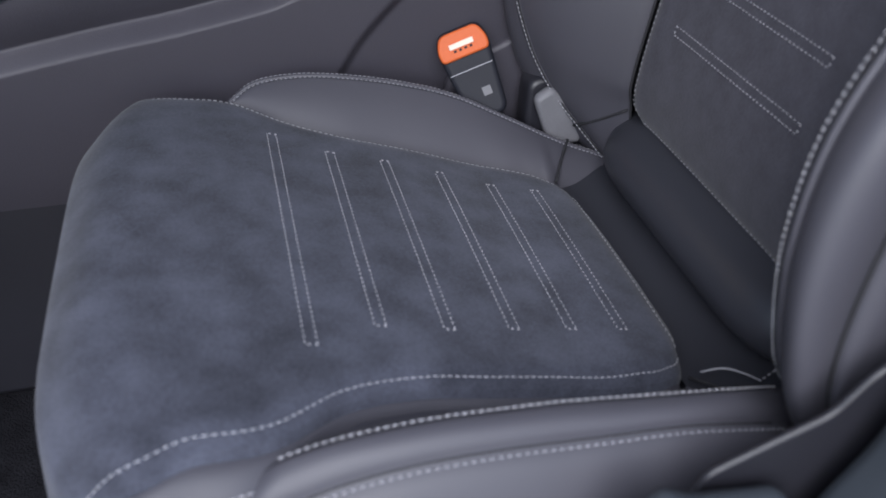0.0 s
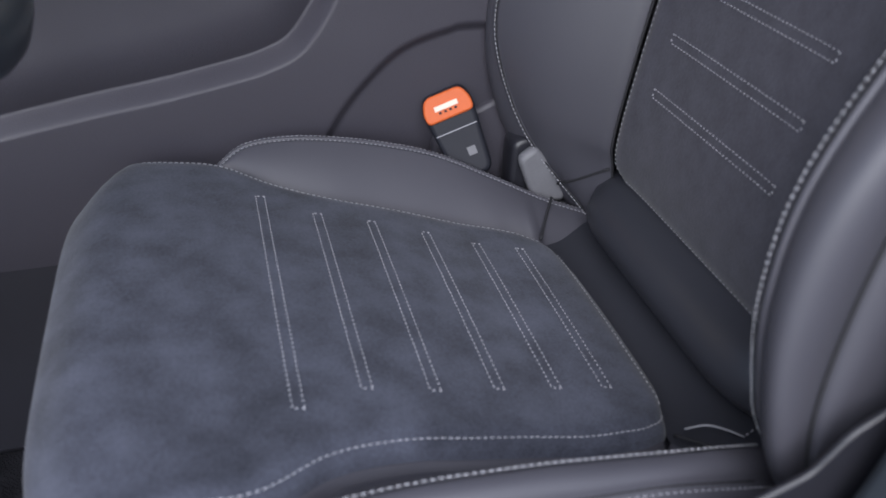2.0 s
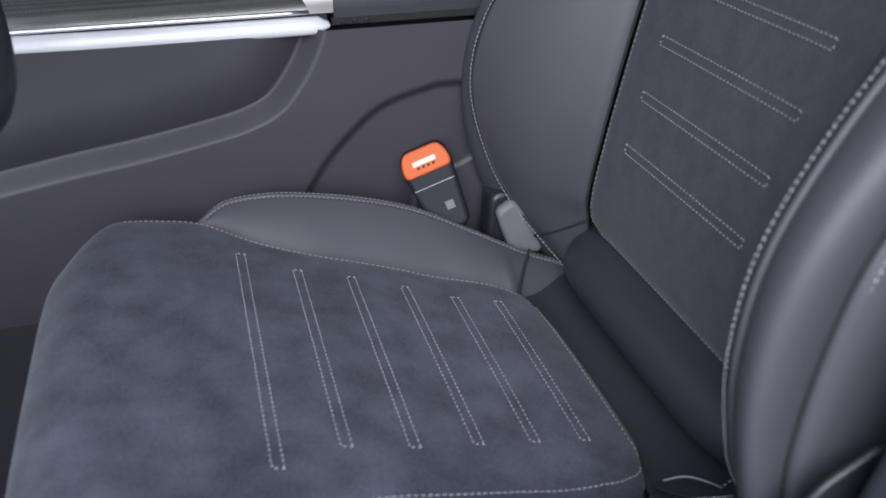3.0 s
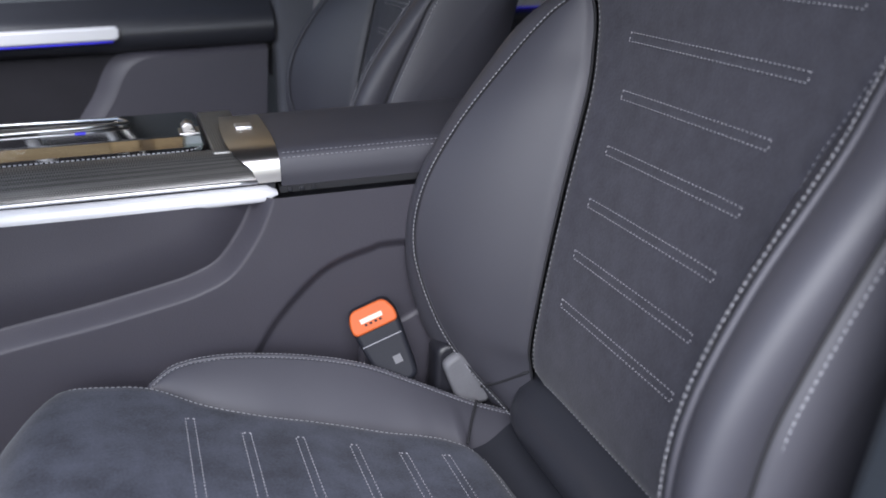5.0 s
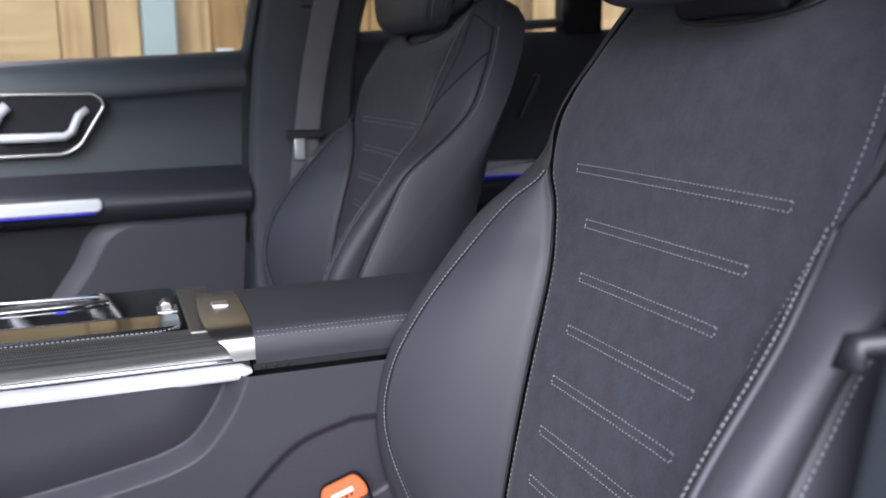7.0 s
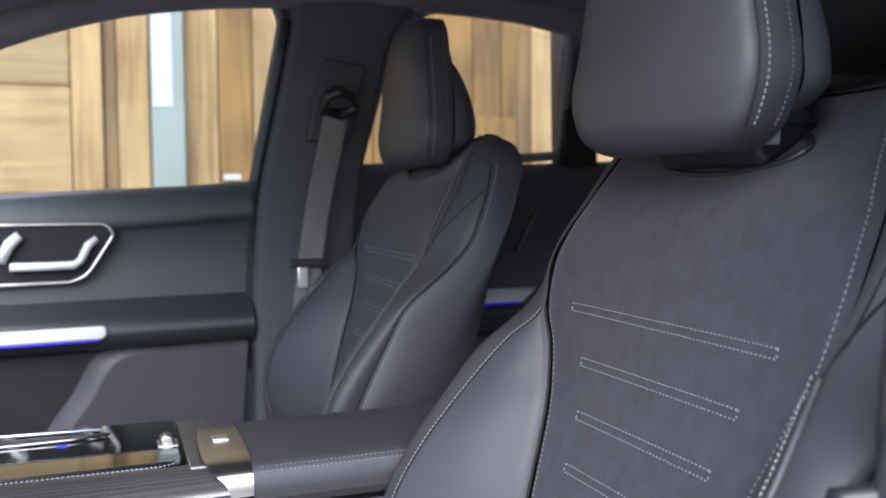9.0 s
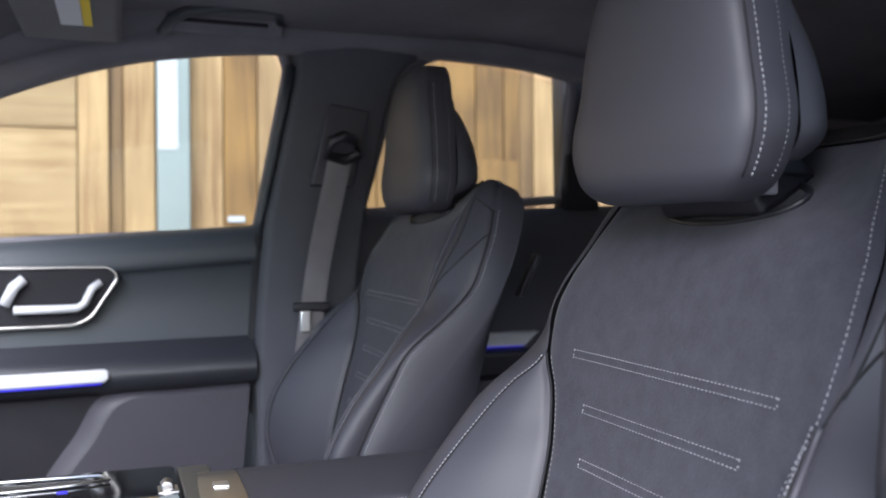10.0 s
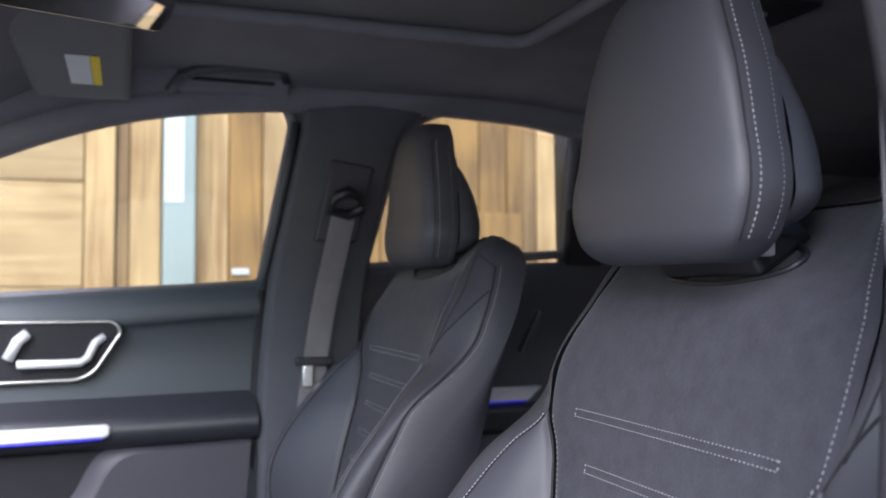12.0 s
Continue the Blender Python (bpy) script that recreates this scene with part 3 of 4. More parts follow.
        part("panel_seam", tube("panel_seam", EDGE(np.linspace(HEM, JOIN, 120)) * m + np.array((.002, .0005 * s, 0)), .0012, 5), SEAM, seat)
        if s > 0:
            rim = RIM(np.linspace(0, 1, 90)) * m
            part("cushion_piping", tube("cushion_piping", rim + np.array((0, 0, .0005)), .0022, 6), LEATHER, seat)
            stitches("rim_stitching", [rim + np.array((0, -.0042, .0012))], seat, .0024, .0040, .00036, GREY)
            stitches("rim_stitching", [rim + np.array((0, .0042, .0012))], seat, .0026, .0040, .00042)
            fl = (RIM(np.linspace(0, 1, 90)) + np.array((0, .0130, -.020))) * m
            stitches("flank_stitching", [fl + np.array((0, .0015, -.004))], seat, .0040, .0064, .00055)
            part("flank_seam", tube("flank_seam", fl + np.array((0, -.001, .003)), .0014, 5), SEAM, seat)
        else:
            stitches("rim_stitching", [near_bolster(np.full(120, .302), np.linspace(.12, .90, 120)) + np.array((0, .0005, .0012))], seat, .0034, .0044, .00050)
            stitches("flank_stitching", [near_bolster(np.full(120, .667), np.linspace(.06, .97, 120)) + np.array((0, -.0004, .0002))], seat, .0026, .0046, .00055, GREY)
            part("flank_seam", tube("flank_seam", near_bolster(np.full(120, .65), np.linspace(.0, .88, 120)), .0009, 5), SEAM, seat)
            stitches("corner_stitching", [near_band(np.full(60, .45), np.linspace(.10, .292, 60)) + np.array((0, -.0005, .0005))], seat, .0034, .0044, .00050)
            part("band_seam", tube("band_seam", near_band(np.full(140, .02), np.linspace(.03, .97, 140)), .0007, 5), SEAM, seat)
        xe = np.linspace(-.12, .262, 150)
        stitches("panel_stitching", [cushion_point(xe, s * (HALF(xe) - .006)) + np.array((0, 0, -.0002))], seat, .0032, .0046, .00042)
    yr = np.linspace(-.10, .10, 60)
    stitches("panel_stitching", [cushion_point(np.full(60, .266), yr)], seat, .0026, .005, .0004, GREY)
    for z, h in zip((1.010, .965, .9215, .878, .835, .792, .749), (.131, .1025, .0895, .086, .0855, .084, .0835)):
        stitches("quilting_line", row_lines("back", z, h), seat, .0019, .0044, .00042)
    for x, h in zip((.020, .062, .1045, .148, .190, .228), (.127, .1075, .106, .100, .0935, .0915)):
        stitches("quilting_line", row_lines("cushion", x, h), seat, .0019, .0044, .00042)
    yb = np.linspace(-.118, .118, 70)
    stitches("panel_stitching", [face_point(yb * .92, np.full(70, .660))], seat, .0026, .005, .0004, GREY)
    # shell behind and base below
    back = spline([(.395, .50), (.405, .62), (.432, .80), (.478, .96), (.508, 1.06), (.538, 1.12), (.553, 1.16), (.546, 1.186), (.520, 1.187)])
    wide = spline([(.2, 0), (.22, 0), (.228, 0), (.222, 0), (.205, 0), (.18, 0), (.16, 0), (.14, 0), (.122, 0)])
    part("back_shell", sheet("back_shell", lambda u, v: xyz(back(v)[..., 0] - .02 * np.abs(2 * u - 1) ** 4, (2 * u - 1) * wide(v)[..., 0], back(v)[..., 1]), 24, 40), SUEDE_BACK, seat)
    part("base_frame", rbox(-.08, .42, -.20, .20, FLOOR + .03, .58, .02), DARK, seat)
    part("base_cover", rbox(-.06, .40, -.236, .236, FLOOR + .05, .50, .02), DARK, seat)
    near_cover = rounded([(.178, .650), (.1904, .675), (.2215, .6885), (.249, .700), (.2657, .722), (.295, .740), (.33, .725), (.36, .66), (.36, .58), (.20, .58)], .006)
    part("side_cover", prism(near_cover, -.262, -.257, "y", .002), DARK, seat, "grained black plastic seat side cover")
    for s in (1,):
        cover = rounded([(.186, .58), (.190, .652), (.207, .673), (.239, .684), (.268, .698), (.30, .70), (.36, .66), (.40, .58)], .006)
        part("side_cover", prism(cover, min(.238 * s, .254 * s), max(.238 * s, .254 * s), "y", .005), PLASTIC, seat, "grained black plastic seat side cover")
    part("rail", rbox(-.15, .48, .17, .20, FLOOR, FLOOR + .04, .004), DARK, seat)
    part("rail", rbox(-.15, .48, -.20, -.17, FLOOR, FLOOR + .04, .004), DARK, seat)
    headrest(seat)
    return seat


HEAD_HALF = graph([(1.13, .098), (1.155, .107), (1.18, .1135), (1.205, .1135), (1.235, .1070), (1.273, .0965), (1.317, .081), (1.375, .066)])
HEAD_Z, HEAD_LEAN = 1.258, 0.06


def head_pad(u, v):
    """Front cushion of a headrest: u round its face from one flank to the other, v from the underside to the crown."""
    z = graph([(0, 1.148), (.05, 1.1415), (.09, 1.1425), (.13, 1.148), (.18, 1.158), (.24, 1.174), (.5, 1.235), (.80, 1.318), (.88, 1.345), (.94, 1.362), (.98, 1.371), (1, 1.373)])(v)
    inset = graph([(0, .112), (.05, .050), (.09, .028), (.13, .015), (.18, .0055), (.24, 0.001), (.5, 0), (.80, .0), (.88, .005), (.94, .016), (.98, .034), (1, .064)])(v)
    h = np.maximum(HEAD_HALF(z) - inset, .002)
    a = (2 * u - 1) / .66
    front = np.abs(a) <= 1
    w = np.clip(a, -1, 1) * math.pi / 2
    y = np.sign(w) * np.abs(np.sin(w)) ** .70
    x = .027 * (1 - np.cos(w) ** .66)
    t = np.clip((np.abs(a) - 1) / (1 / .66 - 1), 0, 1)
    x = np.where(front, x, .027 + .033 * t)
    y = np.where(front, y, np.sign(a) * (1 - .05 * t**2))
    d = np.minimum(inset, .05)
    x = x + d * (1 - x / .059) * .8
    return xyz(.377 + x + HEAD_LEAN * (z - HEAD_Z), y * h, z)


def head_shell(u, v):
    """Rear cover of a headrest, lower than its cushion."""
    z = 1.163 + .162 * v
    deep = 1.25 * graph([(0, .0), (.03, .022), (.10, .036), (.25, .042), (.42, .038), (.58, .031), (.75, .019), (.90, .006), (1, .0)])(v)
    h = HEAD_HALF(z) * graph([(0, .80), (.06, .90), (.3, .95), (.6, .93), (.85, .80), (.95, .55), (1, .1)])(v)
    w = (2 * u - 1) * math.pi / 2
    y = np.sign(w) * np.abs(np.sin(w)) ** .55
    x = .0625 + deep * np.cos(w) ** .80
    return xyz(.377 + x + HEAD_LEAN * (z - HEAD_Z), y * h, z)


def headrest(seat):
    front = part("headrest", sheet("headrest", head_pad, 121, 70), LEATHER, seat, "smooth dark grey leather headrest")
    v = np.linspace(.17, .86, 90)
    for s in (1, -1):
        def line(a, lift):
            p = head_pad(np.full(90, .5 + s * a * .33), v)
            return p + np.array((-lift * .6, s * lift, 0))

        part("headrest_seam", tube("headrest_seam", line(.94, .0002), .0009, 5), SEAM, front)
        stitches("headrest_stitching", [line(1.03, .0007)], front, .0030, .0045, .00050)
        stitches("headrest_stitching", [line(1.36, .0005)], front, .0020, .0040, .00030, GREY)
    part("headrest_shell", sheet("headrest_shell", head_shell, 61, 40), LEATHER, seat)
    # dark filling: the shade in the slit behind the cushion is put into it
    core = rounded([(.428, 1.166), (.442, 1.166), (.450, 1.29), (.445, 1.315), (.432, 1.315)], .004)
    part("headrest_core", prism(core, -.072, .072, "y", .003), SEAM, seat)
    # collar and neck
    a = np.linspace(0, 2 * math.pi, 41)[:-1]
    ring = np.stack([.468 + .022 * np.cos(a), .080 * np.sin(a), 1.143 + .017 * np.cos(a)], -1)
    part("headrest_collar", tube("headrest_collar", ring, .0030, 8, closed=True), DARK, seat, "black plastic headrest collar")
    part("headrest_neck", prism(rounded([(.447, 1.130), (.50, 1.160), (.47, 1.185), (.425, 1.165)], .006), -.062, .062, "y", .006), DARK, seat)
    part("neck_clip", rbox(.436, .452, -.071, -.063, 1.146, 1.158, .002), GREY, seat)


driver = build_seat("driver_seat", "dark grey leather and blue-grey suede front seat with pale stitching")
passenger = copy_thing(driver, pose(0.1 + .016, .75, FLOOR + .012))
passenger.name = "passenger_seat"
for o in passenger.children:
    if o.name.startswith("headrest") and "collar" not in o.name:
        o.location.x += .034
tagged(passenger, "dark grey leather and suede front passenger seat beside the console")


part("release_lever", prism(rounded([(.548, 1.030), (.556, 1.030), (.585, 1.085), (.577, 1.092)], .003), .560, .580, "y", .003), DARK, passenger, "black plastic release lever")

# ---- seat belts ----
def buckle(y, x, label):
    """Belt buckle with an orange release button, leaning out of the gap beside the cushion."""
    b = thing("seat_belt_buckle", label, "belt buckle", (x, y, .62), "belt buckles")
    out = rounded([(-.018, -.050), (.018, -.050), (.0245, .020), (.019, .0352), (-.019, .0352), (-.0245, .020)], .010)
    body = part("buckle_body", prism(out, -.013, .013, "y", .005, 3), BUCKLE, b, "dark blue-grey plastic buckle housing")
    top = rounded([(-.0225, .009), (.0225, .009), (.0235, .020), (.018, .0335), (-.018, .0335), (-.0235, .020)], .007)
    part("release_button", prism(top, -.0165, -.010, "y", .002), ORANGE, body, "orange release button")
    part("lettering_bar", rbox(-.012, .011, -.0175, -.0160, .0185, .0235, .0006), PALE, body)
    for k in range(4):
        part("button_mark", rbox(-.009 + k * .005, -.0065 + k * .005, -.0174, -.0158, .0155, .0175, 0), SEAM, body)
    part("groove_line", rbox(-.020, .020, -.0134, -.0125, -.0035, -.0028, 0), GREY, body)
    part("print_mark", rbox(.002, .010, -.0134, -.0128, -.030, -.022, 0), CAP_GREY, body, "small grey printed square")
    part("stalk", rbox(-.012, .012, -.006, .006, -.12, -.045, .003), DARK, b)
    for o in b.children:
        o.matrix_parent_inverse.identity()
    b.matrix_basis = pose(x, y, .674, -22, -22, -8)
    return b


buckle(.224, .208, "black seat belt buckle with an orange button beside the driver seat")
latch = thing("seat_hinge_cover", "black and grey plastic hinge cover beside the backrest", "hinge cover", (.30, .215, .6))
part("cover_base", prism(rounded([(.252, .56), (.345, .54), (.335, .615), (.282, .668), (.256, .664)], .010), .196, .226, "y", .005), DARK, latch)
part("cover_cap", prism(rounded([(.258, .651), (.275, .662), (.309, .625), (.307, .601), (.275, .603)], .007), .184, .197, "y", .005, 3), CAP_GREY, latch, "pale grey plastic cap")


# ---- centre console ----
SWEEP = spline([(-.60, .630), (-.30, .678), (-.121, .709), (-.050, .7195), (.015, .7315), (.045, .739), (.072, .752), (.094, .778), (.108, .803), (.118, .830)])(np.linspace(0, 1, 80))
ARC = spline([(.055, .56), (.072, .625), (.099, .681), (.125, .716), (.160, .747), (.202, .761), (.237, .764), (.42, .756), (.60, .75)])(np.linspace(0, 1, 80))


def side_of(line, x, z):
    """Signed distance of points from a line, plus on its left."""
    best = np.full(x.shape, 9.0)
    sign = np.ones(x.shape)
    for a, b in zip(line[:-1], line[1:]):
        d = b - a
        t = np.clip(((x - a[0]) * d[0] + (z - a[1]) * d[1]) / (d @ d), 0, 1)
        px, pz = x - a[0] - t * d[0], z - a[1] - t * d[1]
        r = np.hypot(px, pz)
        s = np.where(d[0] * pz - d[1] * px >= 0, 1.0, -1.0)
        near = r < best
        best, sign = np.where(near, r, best), np.where(near, s, sign)
    return best * sign


def console_side(u, v):
    x = -.60 + u * 1.25
    z = FLOOR + v * (.822 - FLOOR)
    knee = side_of(SWEEP, x, z)
    ledge_k = np.clip(knee / .0145, 0, 1)
    y = .230 + .021 * (.75 * ledge_k + .25 * smooth01(ledge_k)) - .0145 * (1 - (1 - np.clip((knee - .0145) / .048, 0, 1)) ** 2.2)
    arc = side_of(ARC, x, z)
    y = y + .007 * (1 - smooth01((arc + .006) / .012)) * smooth01((x - .03) / .05)
    return xyz(x, y + .010 * (1 - v) + .22 * np.maximum(0, .88 - v) ** 2, z)


console = thing("centre_console", "dark plastic centre console with a padded armrest and metal trim", "console", (0, .37, FLOOR))
part("console_side", sheet("console_side", console_side, 0, 0, us=np.r_[np.linspace(0, .45, 80), np.linspace(.452, .70, 150), np.linspace(.705, 1, 40)], vs=np.r_[np.linspace(0, .55, 40), np.linspace(.555, 1, 150)]), PLASTIC, console, "grained dark grey plastic flank")
part("console_core", rbox(-.60, .65, .275, .50, FLOOR, .828, .01), DARK, console)
# padded armrest lid
lid_line = [(.249, .8262), (.2465, .842), (.253, .857), (.275, .8615), (.34, .863), (.405, .8615), (.440, .852), (.455, .83)]
lid = spline(lid_line)
part("armrest", sheet("armrest", lambda u, v: xyz(.1265 + u * .50 - .004 * np.sin(math.pi * v), lid(v)[..., 0], lid(v)[..., 1] + .002 * u), 30, 40), LEATHER, console, "dark padded leather armrest lid")
ax = np.linspace(.128, .55, 60)
for o in (0.0, .0055):
    stitches("armrest_stitching", [xyz(ax, .2490 + .35 * o, .8535 + o * .8 + (ax - .128) * .004)], console, .0028, .0044, .00034, GREY)
part("armrest_gap", rbox(.124, .62, .2475, .46, .8215, .8275, 0), SEAM, console)
for k in range(3):
    part("hinge_tab", rbox(.131 + k * .011, .135 + k * .011, .2455, .248, .8222, .8262, .0005), DARK, console)
# metal cap across the front of the armrest
cap_rows = [(.2445, .8325, .105, .1255), (.2455, .846, .099, .1255), (.252, .856, .0885, .1255), (.275, .8622, .083, .1260), (.33, .8642, .083, .1270), (.40, .8625, .088, .1275), (.45, .846, .090, .1275)]
cap = spline(cap_rows)
part("metal_cap", sheet("metal_cap", lambda u, v: xyz(cap(v)[..., 2] * (1 - u) + cap(v)[..., 3] * u, cap(v)[..., 0], cap(v)[..., 1] + .0008), 6, 40), ALU, console, "brushed aluminium cap")
part("cap_button", rbox(.098, .114, .330, .348, .8645, .8672, .001), CHROME, console)
# woven trim slope, its bright lip and the pale chrome strip below
slope = spline([(.2440, .8350), (.2475, .8405), (.255, .8475), (.268, .8550), (.281, .8585)])
part("woven_trim", sheet("woven_trim", lambda u, v: xyz(-.60 + u * (.705 - .012 * v), slope(v)[..., 0] + .004 * (1 - u), slope(v)[..., 1]), 60, 16), CARBON, console, "silver-grey woven trim panel")
part("trim_lip", tube("trim_lip", [(x, .2440 + .004 * (1 - (x + .6) / .69), .8350) for x in np.linspace(-.60, .104, 40)], .0019, 8), CHROME, console)
part("trim_gap", rbox(-.60, .12, .2465, .30, .8275, .8345, 0), SEAM, console)
strip_line = [(x, .2425, .8225 + .0002 * 0 + .004 * smooth01((-.02 - x) / .3)) for x in np.linspace(-.60, .121, 50)]
strip_cut = spline([(.246, .0075), (.2405, .0065), (.2365, .0005), (.2375, -.0060), (.246, -.0075)])


def strip_fn(u, v):
    x = -.60 + u * .721
    end = 1 - smooth01((u - .985) / .015) * .75
    return xyz(x, strip_cut(v)[..., 0] + .004 * (1 - end), .8235 + .004 * smooth01((-.02 - x) / .3) + strip_cut(v)[..., 1] * end)


part("light_strip", sheet("light_strip", strip_fn, 80, 12), SHEEN_CHROME, console, "satin chrome strip with its sky reflection put into a pale colour")
part("strip_glow", tube("strip_glow", [(x, y - .0005, z - .0066) for x, y, z in strip_line[:-6]], .0011, 6), BLUE_LED, console, "thin blue ambient light line")
stitches("trim_stitching", [[(x, .2805, .8598) for x in np.linspace(-.60, .045, 60)] + [(.055, .284, .8600), (.063, .295, .8602)]], console, .0030, .0042, .0006)
# gloss black tray with its controls
part("gloss_tray", prism(rounded([(-.60, .282), (.052, .282), (.068, .300), (.068, .46), (-.60, .46)], .012), .845, .8598, "z", .002), GLOSS, console, "glossy black tray panel")
brow = spline([(.2815, .8575), (.290, .8592), (.305, .8607), (.322, .8618), (.336, .8622), (.345, .8590)])
part("tray_brow", sheet("tray_brow", lambda u, v: xyz(-.60 + u * .664 - .006 * np.abs(2 * v - 1) ** 3, brow(v)[..., 0], brow(v)[..., 1]), 20, 24), GLOSS, console, "glossy black curved tray edge")
part("tray_bridge", prism(rounded([(.070, .272), (.106, .272), (.106, .455), (.070, .455)], .003), .845, .8590, "z", .002), CARBON, console)
part("toggle", prism(rounded([(.050, .8600), (.063, .8600), (.060, .8690), (.053, .8710), (.048, .866)], .002), .352, .370, "y", .002), ALU, console, "small chrome toggle")
part("toggle_base", rbox(.046, .066, .348, .374, .8590, .8612, .0008), ALU, console)
part("tray_rail", tube("tray_rail", [(-.30, .398, .8612), (-.12, .400, .8618), (-.04, .402, .8622), (.0, .412, .8625), (-.01, .432, .8625), (-.12, .442, .8625), (-.22, .444, .8625)], .0016, 8), CHROME, console)
part("indicator", rbox(-.050, -.040, .384, .391, .8597, .8607, 0), BLUE_LED, console, "small blue indicator light")
part("tray_mat", prism(rounded([(-.30, .405), (-.04, .407), (-.012, .417), (-.02, .430), (-.30, .438)], .008), .8590, .8606, "z", .0008), DARK, console)

# ---- steering wheel ----
wheel = thing("steering_wheel", "dark leather steering wheel with a satin rim edge", "steering wheel", (-.185, 0, 1.02))
rim_pts = []
for k in range(72):
    a = 2 * math.pi * k / 72
    rim_pts.append((-.180 - .070 * math.sin(a), .180 * math.cos(a), 1.025 + .165 * math.sin(a)))
part("rim", tube("rim", rim_pts, .0165, 14, closed=True), TRIM_BLUE, wheel)
part("hub", prism(rounded([(-.06, .97), (.06, .97), (.075, 1.05), (-.075, 1.05)], .03), -.235, -.195, "x", .012), DARK, wheel)
for s in (1, -1):
    part("spoke", tube("spoke", [(-.205, .06 * s, 1.01), (-.195, .12 * s, 1.02), (-.182, .176 * s, 1.025)], .012, 8, flat=.5), DARK, wheel)
part("spoke", tube("spoke", [(-.205, 0, .98), (-.17, 0, .92), (-.118, 0, .862)], .012, 8, flat=.5), DARK, wheel)
part("column", tube("column", [(-.22, 0, 1.0), (-.62, 0, .86)], .04, 12), DARK, wheel)

# ---- cabin shell ----
tagged(part("floor", sheet("floor", lambda u, v: xyz(-.9 + u * 2.6, -.42 + v * 1.59, FLOOR + .004 * np.sin(u * 40) * np.sin(v * 33)), 40, 30), CARPET), "black carpeted cabin floor", "floor", kind="structure")
tagged(part("underbody", rbox(-.95, 1.75, -.50, 1.25, .16, FLOOR - .012, .02), DARK), "black underside of the car", "underbody", kind="structure")
C0 = .375


def ys(s, d):
    """Distance d from the car's middle towards one side."""
    return C0 + s * d


def side_prism(outline, s, near, far, r=.006):
    a, b = sorted((ys(s, near), ys(s, far)))
    return prism(outline, a, b, "y", r)


# roof and headliner
def roof_fn(z0, drop):
    def fn(u, v):
        x = -.28 + u * 1.98
        w = 2 * v - 1
        rim = np.abs(w)
        front = smooth01((.05 - x) / .35)
        rear = smooth01((x - .6) / .9)
        return xyz(x, C0 + w * (.66 - .06 * rear), z0 - drop * rim**4 - .10 * front**1.5 - .12 * rear**1.3)

    return fn


# headliner with the sunroof opening cut out as a frame of strips
SUN_X0, SUN_X1, SUN_Y = -.02, .620, .315
ceil = bmesh.new()
me = sheet("ceiling", roof_fn(1.520, .045), 90, 60)
ceil.from_mesh(me)
gone = [f for f in ceil.faces if SUN_X0 < f.calc_center_median().x < SUN_X1 and abs(f.calc_center_median().y - C0) < SUN_Y]
bmesh.ops.delete(ceil, geom=gone, context="FACES")
tagged(part("ceiling", ceil, HEADLINER), "dark charcoal cloth headliner", "ceiling", kind="structure")
tagged(part("roof_panel", sheet("roof_panel", lambda u, v: roof_fn(1.585, .05)(u, v), 30, 20), PAINT), "dark blue painted roof", "roof", kind="structure")
blind = thing("sunroof_blind", "grey cloth sunroof blind, closed", "sunroof", (.29, C0, 1.53))
part("blind_panel", rbox(SUN_X0 - .03, SUN_X1 + .03, C0 - SUN_Y - .03, C0 + SUN_Y + .03, 1.528, 1.538, .003), SHADE, blind)
ring = rounded([(SUN_X0, C0 - SUN_Y), (SUN_X1, C0 - SUN_Y), (SUN_X1, C0 + SUN_Y), (SUN_X0, C0 + SUN_Y)], .05, 8)
part("blind_frame", tube("blind_frame", [(a, b, 1.517) for a, b in ring], .012, 10, closed=True), HEADLINER, blind)

